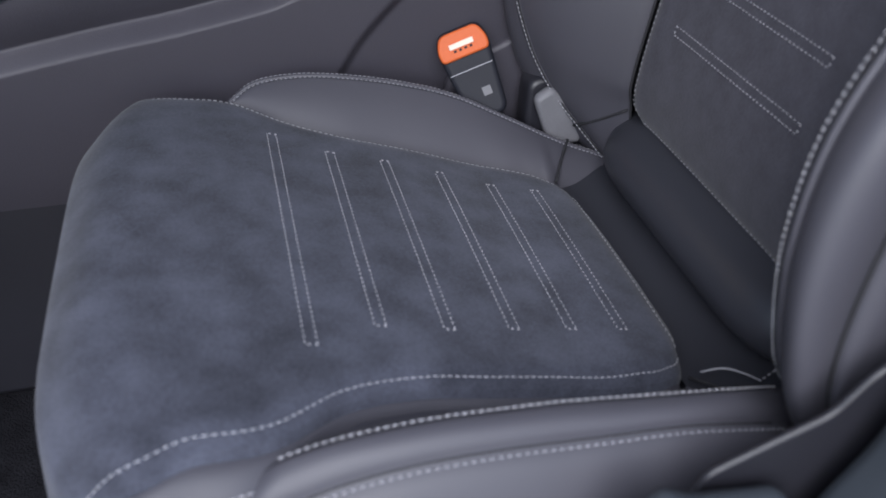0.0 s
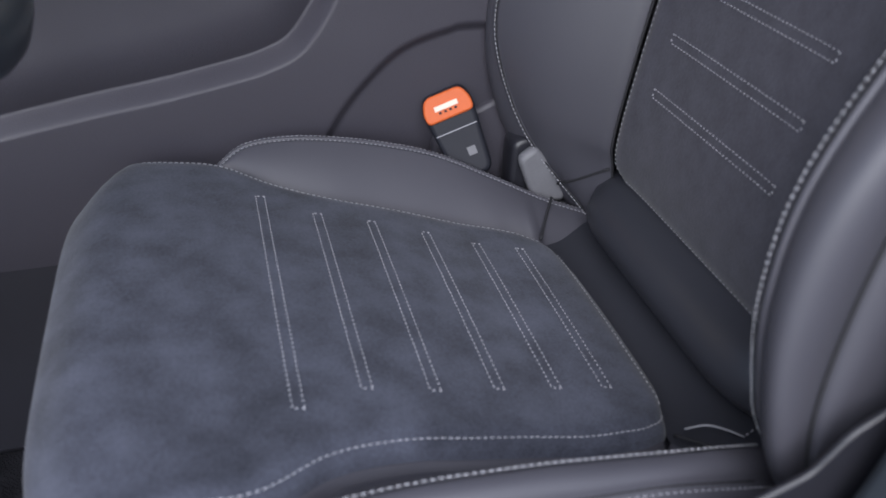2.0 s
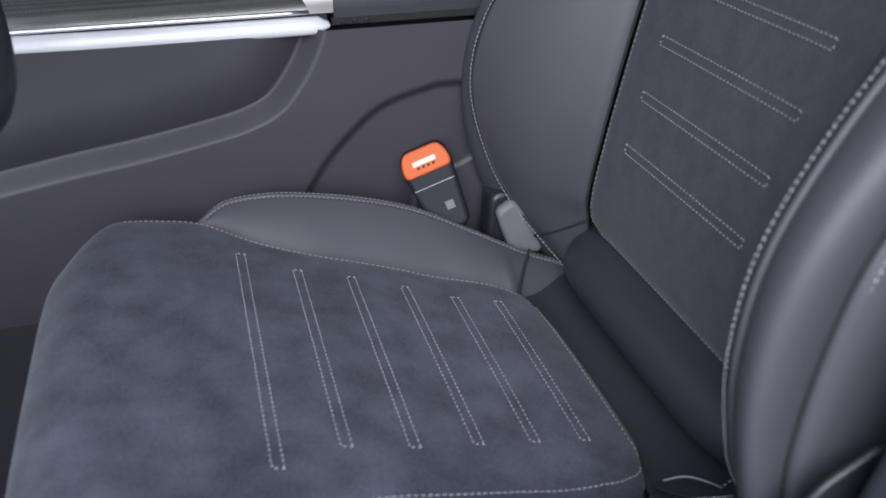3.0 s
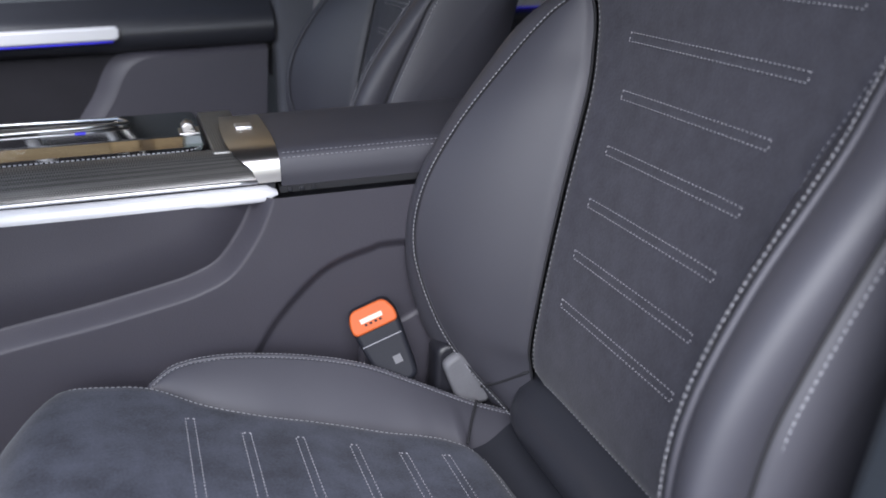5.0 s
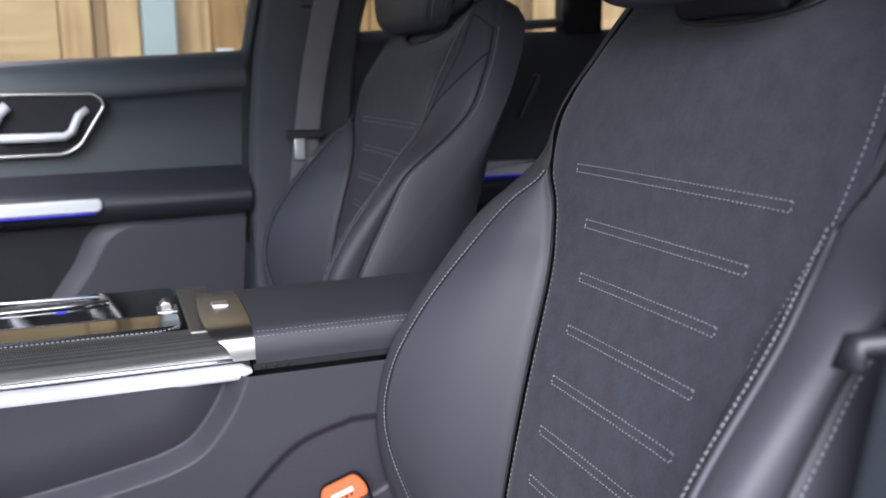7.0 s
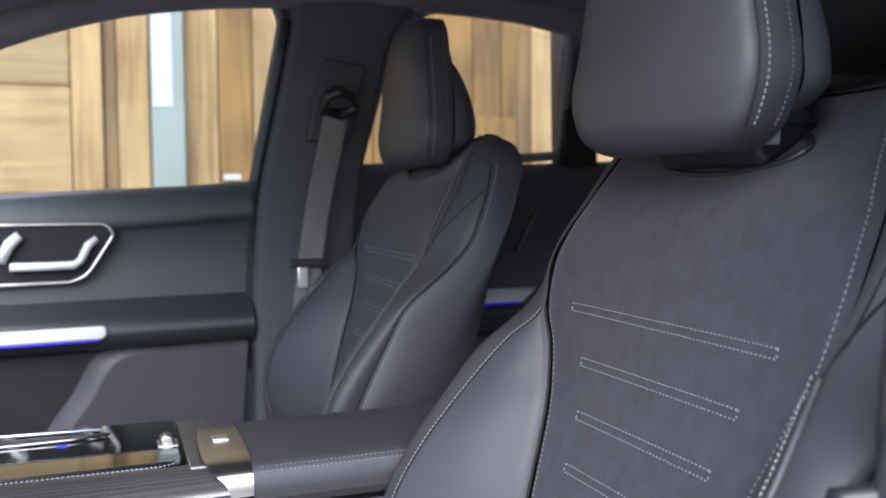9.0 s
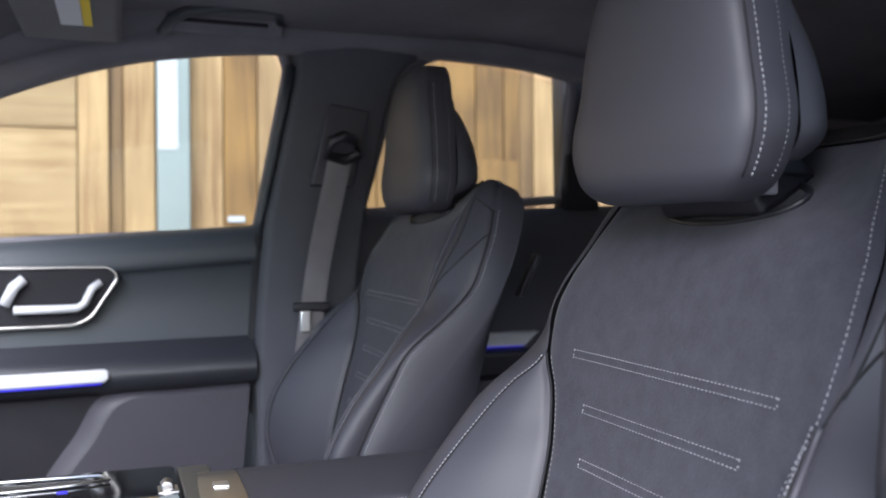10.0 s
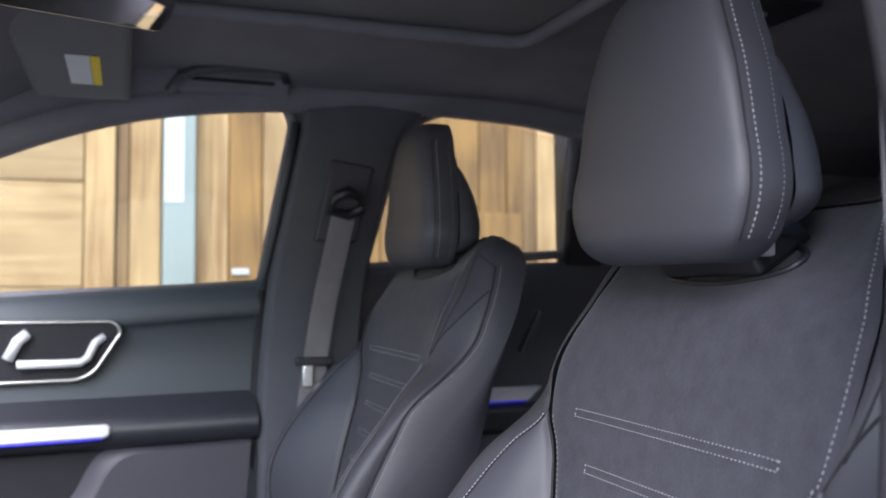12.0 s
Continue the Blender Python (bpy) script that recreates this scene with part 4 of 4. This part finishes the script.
for s, tag in ((1, "right"), (-1, "left")):
    # pillar between the doors: cloth-covered above, plastic below
    up = rounded([(.268, 1.150), (.318, 1.43), (.300, 1.475), (.60, 1.490), (.545, 1.455), (.512, 1.39), (.462, 1.160), (.440, 1.02), (.244, 1.02)], .018)
    if s > 0:
        pil = thing("middle_pillar", "charcoal roof pillar between the door windows", "pillar", (.36, ys(s, .66), FLOOR), kind="structure")
        span = [(.35, .245, .470), (.70, .243, .458), (1.00, .250, .446), (1.15, .268, .462), (1.25, .286, .484), (1.36, .306, .505), (1.42, .317, .525), (1.455, .312, .560), (1.485, .28, .62)]
        lead, trail = graph([q[:2] for q in span]), graph([(q[0], q[2]) for q in span])

        def pillar_fn(z0, z1, near):
            def fn(u, v):
                z = z0 + v * (z1 - z0)
                k = np.abs(2 * u - 1)
                y = near - .035 * smooth01((z - 1.2) / .28) + .012 * k**2 + .06 * np.maximum(0, (k - .86) / .14) ** 2
                return xyz(lead(z) + u * (trail(z) - lead(z)), C0 + y, z)

            return fn

        part("pillar_upper", sheet("pillar_upper", pillar_fn(1.035, 1.485, .6505), 40, 40), PILLAR_DARK, pil)
        part("pillar_lower", sheet("pillar_lower", pillar_fn(.35, 1.0385, .6505), 40, 30), PILLAR_DARK, pil)
        part("slider_plate", side_prism(rounded([(.376, 1.361), (.455, 1.350), (.421, 1.207), (.343, 1.210)], .006), s, .626, .647, .004), PLASTIC, pil, "grey plastic belt height slider")
        part("airbag_tag", side_prism([(.43, 1.44), (.47, 1.44), (.47, 1.452), (.43, 1.452)], s, .6425, .646, 0), GREY, pil)
        part("seal", tube("seal", [(.238, ys(s, .70), .5), (.243, ys(s, .70), .86), (.259, ys(s, .70), 1.12)], .009, 8), SEAM, pil)
        part("window_seal", tube("window_seal", [(.259, ys(s, .70), 1.12), (.262, ys(s, .70), 1.15), (.30, ys(s, .665), 1.35), (.312, ys(s, .655), 1.43)], .009, 8), TRIM_BLUE, pil)
    # roof rail over the doors
    rail = thing("roof_rail", "dark charcoal cloth-covered roof side rail", "roof rail", (.3, ys(s, .64), 1.47), kind="structure")
    railp = spline([(-.62, .72, 1.10), (-.40, .70, 1.26), (-.18, .67, 1.362), (-.02, .655, 1.418), (.12, .645, 1.446), (.30, .640, 1.463), (.60, .635, 1.472), (.90, .62, 1.448), (1.25, .57, 1.38)])
    v = np.linspace(0, 1, 60)
    q = railp(v)
    part("rail_cover", tube("rail_cover", np.stack([q[:, 0], C0 + s * q[:, 1], q[:, 2] + .012], -1), .030, 12), HEADLINER, rail)
    lead_in = spline([(-.72, .74, 1.06), (-.45, .71, 1.28), (-.22, .67, 1.41), (-.05, .64, 1.475), (.10, .62, 1.50)])(np.linspace(0, 1, 30))
    part("windscreen_pillar", tube("windscreen_pillar", np.stack([lead_in[:, 0], C0 + s * lead_in[:, 1], lead_in[:, 2] + .005], -1), .045, 12), HEADLINER, rail)

# ---- far front door ----
SILL = graph([(-.75, 1.075), (-.14, 1.113), (.27, 1.141), (.62, 1.160)])


def door_panel(name, x0, x1, s, near, mat, parent):
    def fn(u, v):
        x = x0 + u * (x1 - x0)
        t = SILL(x)
        keys = np.array([(.014, .40), (.006, .50), (.000, .70), (.004, .84), (.012, .93), (.020, 1.00), (.014, 1.050), (.004, 1.064), (.002, 1.078), (.006, 1.098), (.020, 1.120), (.050, 1.128), (.095, 1.120)])
        p = spline(keys)(v)
        z = p[..., 1] + (t - 1.128) * smooth01((p[..., 1] - .95) / .12)
        return xyz(x, C0 + s * (near + p[..., 0]), z)
    return part(name, sheet(name, fn, 40, 90), mat, parent)


door = thing("passenger_door", "closed dark front passenger door with a chrome handle", "car door", (0, ys(1, .72), .4))
door_panel("door_panel", -.75, .262, 1, .690, TRIM_BLUE, door)
part("door_shell", side_prism([(-.75, .34), (.262, .34), (.262, 1.10), (-.75, 1.05)], 1, .80, .86, .01), PAINT, door)
part("door_end", rbox(.250, .264, ys(1, .694), ys(1, .84), .36, 1.125, .004), DARK, door)
# armrest ledge, bright strip and the panel below
ledge = spline([(.705, .935), (.680, .916), (.660, .900), (.652, .878), (.660, .858), (.676, .848), (.705, .842)])
part("door_armrest", sheet("door_armrest", lambda u, v: xyz(-.62 + u * .868, C0 + ledge(v)[..., 0], ledge(v)[..., 1] + .010 * (u - .72)), 40, 24), DIM_LEATHER, door, "padded dark armrest")
part("bright_strip", prism(rounded([(-.60, .862), (-.010, .8705), (-.002, .876), (-.002, .8885), (-.008, .893), (-.60, .886)], .003), ys(1, .645), ys(1, .675), "y", .004), SHEEN_CHROME, door, "satin chrome strip with its sky reflection put into a pale colour")
part("strip_glow", tube("strip_glow", [(x, ys(1, .6480), .8690 + .0144 * x) for x in np.linspace(-.60, -.014, 30)], .0013, 6), BLUE_LED, door, "thin blue ambient light line")
low_out = spline([(.236, .857), (.110, .852), (-.012, .846), (-.064, .773), (-.115, .70), (-.205, .55), (-.28, .40)])
low_in = spline([(.236, .842), (.120, .838), (.020, .832), (-.030, .762), (-.082, .69), (-.172, .55), (-.247, .40)])
part("lower_panel", prism([(.20, .40)] + [tuple(q) for q in low_in(np.linspace(1, 0, 40))], ys(1, .664), ys(1, .70), "y", 0), PLASTIC, door, "grained plastic lower panel")
part("panel_bevel", sheet("panel_bevel", lambda u, v: xyz((low_in(v) * (1 - u[..., None]) + low_out(v) * u[..., None])[..., 0], ys(1, .6635) + .026 * u**1.5, (low_in(v) * (1 - u[..., None]) + low_out(v) * u[..., None])[..., 1]), 8, 50), PLASTIC, door)
# dark sheet: the shade under the armrest is put into its colour
part("map_pocket", side_prism(rounded([(-.73, .86), (.03, .86), (-.02, .42), (-.73, .42)], .02), 1, .6865, .70, .004), RECESS_SHADE, door, "dark sheet with the shade below the armrest put into its colour")
# handle bowl
bowl = [(-.42, 1.066), (.000, 1.0665), (.015, 1.049), (-.030, .979), (-.055, .967), (-.42, .962)]
part("handle_bowl", side_prism(rounded(bowl, .014), 1, .688, .705, .002), RECESS_SHADE, door, "black handle recess")
rimb = rounded(bowl, .014)
part("bowl_frame", tube("bowl_frame", [(a, ys(1, .687), b) for a, b in rimb], .0034, 8, closed=True), ALU, door, "satin metal frame")
part("door_lever", tube("door_lever", [(-.150, ys(1, .679), .996), (-.09, ys(1, .677), .996), (-.052, ys(1, .678), .9965), (-.040, ys(1, .680), 1.004), (-.028, ys(1, .684), 1.030), (-.014, ys(1, .688), 1.040)], .0090, 10, flat=.8), SHEEN_CHROME, door, "satin chrome pull lever")
part("lock_rocker", tube("lock_rocker", [(-.165, ys(1, .682), 1.005), (-.150, ys(1, .680), 1.035), (-.135, ys(1, .684), 1.048)], .0095, 10), SHEEN_CHROME, door)

# window panes and frames
win = rounded([(-.70, 1.085), (-.50, 1.20), (-.18, 1.372), (.02, 1.447), (.13, 1.462), (.295, 1.468), (.312, 1.43), (.262, 1.128)], .022)
pane = side_prism(win, 1, .745, .749, 0)
w1 = thing("window_1", "clear glass of the front passenger window", "window", (0, ys(1, .745), 1.1), kind="structure")
o = part("pane", pane, GLASS, w1)
o.visible_shadow = False
part("window_frame", tube("window_frame", [(a, ys(1, .735 - .06 * smooth01((b - 1.15) / .3)), b) for a, b in win], .010, 8, closed=True), HEADLINER, w1)
# far rear door
rear = thing("rear_door", "closed dark rear door with a chrome strip", "car door", (.8, ys(1, .72), .4))


def rear_fn(u, v):
    x = .448 + u * .95
    t = 1.162 + .035 * u
    p = spline([(.014, .40), (.004, .55), (.0, .75), (.006, .90), (.014, 1.00), (.004, 1.075), (.004, 1.11), (.02, 1.150), (.05, 1.158), (.09, 1.15)])(v)
    return xyz(x, C0 + .690 + p[..., 0], p[..., 1] + (t - 1.158) * smooth01((p[..., 1] - .95) / .15))


part("door_panel", sheet("door_panel", rear_fn, 30, 60), LEATHER, rear)
part("door_shell", side_prism([(.448, .34), (1.40, .34), (1.40, 1.14), (.448, 1.10)], 1, .80, .86, .01), PAINT, rear)
part("bright_strip", prism(rounded([(.60, .893), (.794, .893), (.826, .921), (.60, .921)], .003), ys(1, .672), ys(1, .688), "y", .003), SHEEN_CHROME, rear, "satin chrome strip with its sky reflection put into a pale colour")
part("strip_glow", rbox(.60, .79, ys(1, .6735), ys(1, .686), .8917, .8926, 0), BLUE_LED, rear)
part("rear_armrest", rbox(.55, 1.2, ys(1, .660), ys(1, .70), .83, .887, .012), DARK, rear)
rw = rounded([(.464, 1.163), (.512, 1.380), (.545, 1.445), (.600, 1.472), (.74, 1.472), (.905, 1.445), (.912, 1.195)], .02)
w2 = thing("window_2", "clear glass of the rear side window", "window", (.7, ys(1, .745), 1.16), kind="structure")
o = part("pane", side_prism(rw, 1, .745, .749, 0), GLASS, w2)
o.visible_shadow = False
part("window_frame", tube("window_frame", [(a, ys(1, .735 - .06 * smooth01((b - 1.15) / .3)), b) for a, b in rw], .010, 8, closed=True), HEADLINER, w2)
part("quarter_post", side_prism([(.905, 1.17), (.900, 1.47), (.985, 1.46), (.985, 1.17)], 1, .70, .76, .004), DARK, w2)
qw = rounded([(.985, 1.20), (.985, 1.43), (1.15, 1.36), (1.22, 1.22)], .02)
w3 = thing("window_3", "clear glass of the rear quarter window", "window", (1.0, ys(1, .745), 1.16), kind="structure")
o = part("pane", side_prism(qw, 1, .735, .739, 0), GLASS, w3)
o.visible_shadow = False
# pillar widened to close a gap that let bright sky in
tagged(part("quarter_pillar", side_prism([(1.14, 1.10), (1.08, 1.50), (1.64, 1.50), (1.64, 1.10)], 1, .555, .76, .02), HEADLINER), "dark rear roof pillar, widened to shut out light", "pillar", kind="structure")

# far belt
def webbing(name, pts, width, parent, across=(1, 0, 0)):
    """A woven strap with a little thickness along a line."""
    f = spline(pts)
    a = np.array(across, float)

    def fn(u, v):
        w = 2 * math.pi * u
        return f(v) + a * (np.cos(w) * width / 2)[..., None] + np.array((0, -1, 0)) * (np.sin(w) * .0009)[..., None]
    return part(name, sheet(name, fn, 17, 30), WEBBING, parent)


belt = thing("seat_belt", "dark grey seat belt hanging from the pillar", "seat belt", (.36, ys(1, .62), .95), "seat belts")
webbing("belt_strap", [(.392, ys(1, .600), 1.262), (.375, ys(1, .606), 1.18), (.357, ys(1, .612), 1.09), (.342, ys(1, .615), .99), (.326, ys(1, .617), .85), (.31, ys(1, .62), .60)], .044, belt, (.98, 0, -.18))
part("guide_loop", tube("guide_loop", [(.368, ys(1, .598), 1.262), (.372, ys(1, .592), 1.288), (.396, ys(1, .590), 1.298), (.420, ys(1, .592), 1.290), (.424, ys(1, .598), 1.266), (.396, ys(1, .590), 1.255)], .010, 10, closed=True), DARK, belt, "black plastic guide loop")
part("belt_tongue", rbox(.305, .372, ys(1, .600), ys(1, .614), .985, 1.000, .003), DARK, belt)
part("tongue_plate", rbox(.318, .336, ys(1, .603), ys(1, .607), .948, .987, .002), CHROME, belt, "steel belt tongue")

# ---- roof fittings ----
grab = thing("grab_handle", "charcoal grab handle above the door", "grab handle", (.19, ys(1, .58), 1.49))
part("grip", tube("grip", [(.085, ys(1, .600), 1.462), (.100, ys(1, .575), 1.478), (.125, ys(1, .562), 1.490), (.18, ys(1, .556), 1.499), (.25, ys(1, .556), 1.505), (.275, ys(1, .562), 1.503), (.285, ys(1, .600), 1.490)], .0095, 10), TRIM_BLUE, grab)
part("handle_plate", rbox(.08, .29, ys(1, .590), ys(1, .604), 1.462, 1.500, .006), HEADLINER, grab)
# dark strip in place of the shadow line beneath the grip
part("handle_recess", rbox(.118, .262, ys(1, .587), ys(1, .591), 1.480, 1.487, .002), RECESS_SHADE, grab)
visor = thing("sun_visor", "grey sun visor folded up with a warning label", "sun visor", (-.06, .8, 1.45))


def visor_at(a, b, lift=0.0):
    """Point on the tilted visor: a forward to back, b from its top to its lower edge."""
    return (-.150 + .172 * a + .030 * b * (1 - a), .66 + .29 * b, 1.500 - .060 * b + .002 * a + lift)


def visor_fn(z):
    return lambda u, v: np.stack([-.150 + .172 * u + .030 * v * (1 - u), .66 + .29 * v + 0 * u, 1.500 - .060 * v + z + .006 * (1 - np.minimum(1, np.minimum(np.minimum(u, 1 - u), np.minimum(v, 1 - v)) / .06) ** 0.5)], -1)


part("visor_board", sheet("visor_board", visor_fn(-.012), 40, 40), SHADE, visor)
part("visor_back", sheet("visor_back", lambda u, v: visor_fn(.002)(u, v) * np.array((1, 1, 1)), 10, 10), SHADE, visor)


def visor_patch(name, a0, a1, b0, b1, mat, label):
    part(name, sheet(name, lambda u, v: visor_fn(-.0135)(a0 + u * (a1 - a0), b0 + v * (b1 - b0)), 4, 4), mat, visor, label)


visor_patch("warning_label", .42, .63, .42, .76, PAPER, "white printed warning label")
visor_patch("label_band", .635, .72, .42, .76, YELLOW, "yellow label band")
mirror = thing("inside_mirror", "frameless inside rear mirror reflecting boards", "mirror", (-.03, .42, 1.43))
mo = rounded([(-.155, -.038), (.155, -.038), (.17, .010), (.155, .040), (-.155, .040), (-.17, .010)], .028, 8)
mb = part("mirror_housing", prism([(a * 1.03, b * 1.06) for a, b in mo], -.030, -.002, "y", .008), DARK, mirror)
mg = part("mirror_pane", prism(mo, -.0015, .0012, "y", .001), MIRROR, mirror)
for o in mirror.children:
    o.matrix_parent_inverse.identity()
face = Vector((.86, -.43, -.33)).normalized()
wide_axis = face.cross(Vector((0, 0, 1))).normalized()
tall_axis = face.cross(wide_axis).normalized() * -1
if tall_axis.z < 0:
    tall_axis = -tall_axis
wide_axis = face.cross(tall_axis)
turn = Matrix((wide_axis, face, tall_axis)).transposed().to_4x4() @ Matrix.Rotation(radians(12), 4, "Y")
corner = Vector((.054, .46, 1.424)) - turn.to_3x3() @ Vector((.158 if wide_axis.y > 0 else -.158, 0, -.030))
mirror.matrix_basis = Matrix.Translation(corner) @ turn
part("mirror_stalk", tube("mirror_stalk", [(-.015, .310, 1.460), (-.05, .335, 1.49), (-.09, .36, 1.515)], .012, 8), DARK, mirror)

dome = thing("roof_lamp", "small dark roof lamp with a chrome switch", "roof lamp", (.82, C0, 1.49))
part("lamp_housing", prism(rounded([(.76, C0 - .06), (.88, C0 - .06), (.88, C0 + .06), (.76, C0 + .06)], .015), 1.494, 1.512, "z", .004), DARK, dome)
part("lamp_switch", rbox(.805, .825, C0 - .012, C0 + .010, 1.488, 1.496, .003), CHROME, dome, "chrome switch")

# ---- front of the cabin, never seen directly ----
dash = thing("dashboard", "dark padded dashboard below the windscreen", "dashboard", (-.7, C0, FLOOR))
part("dash_body", prism(rounded([(-.62, .62), (-.55, .95), (-.62, 1.03), (-1.0, 1.05), (-1.05, FLOOR), (-.80, FLOOR)], .05), C0 - .70, C0 + .70, "y", .02), DARK, dash)
shield = thing("windscreen", "clear glass windscreen", "window", (-.7, C0, 1.05), kind="structure")


def shield_fn(u, v):
    return xyz(-1.02 + .78 * v + .05 * (1 - (2 * u - 1) ** 2) * -1, C0 + (2 * u - 1) * (.70 - .08 * v), 1.04 + .42 * v)


o = part("pane", sheet("pane", shield_fn, 12, 8), GLASS, shield)
o.visible_shadow = False

# ---- rear of the cabin ----
bench = thing("rear_bench", "dark leather rear bench", "bench", (1.2, C0, FLOOR))
part("bench_back", prism(rounded([(1.12, .62), (1.32, 1.15), (1.40, 1.17), (1.48, 1.10), (1.45, .40), (1.10, .40)], .05), C0 - .66, C0 + .66, "y", .03), LEATHER, bench)
part("bench_seat", prism(rounded([(.72, .40), (.70, .62), (.78, .655), (1.18, .61), (1.18, .40)], .05), C0 - .66, C0 + .66, "y", .03), LEATHER, bench)
for s in (-1, 1):
    part("rear_headrest", rbox(1.34, 1.43, C0 + s * .38 - .12, C0 + s * .38 + .12, 1.16, 1.33, .035, 3), LEATHER, bench)
tagged(part("rear_shelf", rbox(1.42, 1.75, C0 - .62, C0 + .62, 1.12, 1.15, .01), HEADLINER), "dark cloth rear shelf", "shelf", kind="structure")
# added to shut out light where the car has its rear window
tagged(part("rear_wall", rbox(1.60, 1.66, C0 - .72, C0 + .72, FLOOR, 1.50, .02), HEADLINER), "dark closing added in place of the rear window to shut out light", "wall", kind="structure")

# ---- near side: pillar, sill and the driver's belt ----
post = thing("driver_pillar", "grey pillar trim beside the driver seat", "pillar", (.36, -.30, FLOOR), kind="structure")
part("pillar_upper", prism(rounded([(.331, .98), (.341, 1.11), (.348, 1.17), (.340, 1.226), (.328, 1.28), (.335, 1.49), (.62, 1.49), (.53, 1.20), (.47, .98)], .02), -.39, -.262, "y", .012), PILLAR_CLOTH, post)
part("pillar_lower", prism(rounded([(.215, .45), (.236, .652), (.262, .695), (.280, .76), (.330, 1.02), (.47, 1.02), (.50, .45)], .02), -.36, -.272, "y", .010), TRIM_BLUE, post)
part("pillar_foot", prism(rounded([(.10, .56), (.135, .662), (.160, .687), (.178, .677), (.221, .671), (.232, .655), (.235, .56)], .006), -.285, -.268, "y", .006), TRIM_BLUE, post)
sill = thing("door_sill", "blue-grey plastic sill trim below the door opening", "door sill", (0, -.36, FLOOR), kind="structure")
part("sill_cover", prism(rounded([(-.37, FLOOR - .1), (-.34, .47), (-.45, .47), (-.50, FLOOR - .1)], .02), -.9, .30, "x", .01), TRIM_BLUE, sill)
tagged(part("rear_side_wall", rbox(.50, 1.70, -.42, -.36, .30, 1.15, .02), HEADLINER), "dark rear side of the cabin", "wall", kind="structure")
# widened over the rear side window to limit the light behind the seats
tagged(part("rear_quarter", rbox(.86, 1.70, -.36, -.28, 1.14, 1.47, .02), HEADLINER), "dark rear roof pillar, widened to shut out light", "pillar", kind="structure")
belt2 = thing("seat_belt", "dark grey driver seat belt hanging beside the backrest", "seat belt", (.36, -.27, .7), "seat belts")
webbing("belt_strap", [(.372, -.2585, 1.33), (.376, -.2585, 1.20), (.378, -.2585, 1.05), (.370, -.2585, .95), (.362, -.2600, .80), (.352, -.2640, .60)], .046, belt2)
part("guide_loop", tube("guide_loop", [(.318, -.256, 1.318), (.322, -.258, 1.345), (.346, -.256, 1.355), (.372, -.258, 1.347), (.376, -.256, 1.322), (.348, -.262, 1.312)], .010, 10, closed=True), DARK, belt2)
part("belt_tongue", tube("belt_tongue", [(.308, -.270, .962), (.312, -.268, .972), (.335, -.276, .974), (.366, -.290, .974)], .0095, 10, flat=.7), DARK, belt2, "black plastic belt tongue")

# ---- wall of boards outside ----
WALL_Y = 3.2
wall = thing("board_wall", "tall outdoor wall of upright pine boards", "wooden wall", (1, WALL_Y, 0), kind="structure")


def board(x0, x1, mat, y=0.0, z0=0.0, z1=4.4):
    bm = rbox(x0 + .0012, x1 - .0012, WALL_Y + y, WALL_Y + y + .035, z0, z1, .004, 1)
    part("board", bm, mat, wall)


edges = [(-.118, -.002, WOOD_LIGHT, -.01), (-.002, .052, WOOD_DARK, .012), (.052, .175, WOOD_LIGHT, 0), (.307, .445, WOOD_LIGHT, -.004), (.445, .587, WOOD_GOLD, .006), (.587, .72, WOOD_LIGHT, -.006), (.72, .80, STEEL, .02)]
for x0, x1, mat, y in edges:
    board(x0, x1, mat, y)
x = .80
k = 0
while x < 5.5:
    wd = (.17, .14, .19, .12)[k % 4]
    if 1.80 < x + wd < 1.84 or x < 1.81 < x + wd:
        wd = 1.814 - x
    if abs(x - 1.814) < .001:
        wd = .075
        board(x, x + wd, WOOD_DARK, .012)
    else:
        board(x, x + wd, WOOD_GOLD if x < 1.85 else (WOOD_LIGHT, WOOD_GOLD)[k % 2], (-.004, .004, 0)[k % 3])
    x += wd
    k += 1
for k in range(10):
    part("board", rbox(-2.9, -.121, WALL_Y - .004 + .003 * (k % 2), WALL_Y + .03, .29 + k * .42 - .42, .288 + k * .42, .004, 1), WOOD_FLAT, wall)
x = -2.9
while x > -7:
    board(x - .16, x, WOOD_LIGHT if int(x * 10) % 2 else WOOD_GOLD)
    x -= .16
part("cross_rail", rbox(1.50, 1.80, WALL_Y - .03, WALL_Y + .004, 1.30, 1.47, .004, 1), WOOD_GOLD, wall)
part("backing", rbox(-7, 5.5, WALL_Y + .036, WALL_Y + .08, 0, 4.4, 0), WOOD_DARK, wall)
pole = thing("steel_post", "grey steel post with a pinned white notice", "post", (.24, WALL_Y - .06, 0))
part("post", rbox(.178, .304, WALL_Y - .08, WALL_Y - .006, 0, 4.4, .004), STEEL, pole)
part("notice", rbox(.182, .258, WALL_Y - .084, WALL_Y - .081, 1.47, 2.05, 0), NOTICE, pole, "white paper notice")
part("name_plate", rbox(.46, .53, WALL_Y - .012, WALL_Y - .006, 1.18, 1.205, .002), NOTICE, wall)
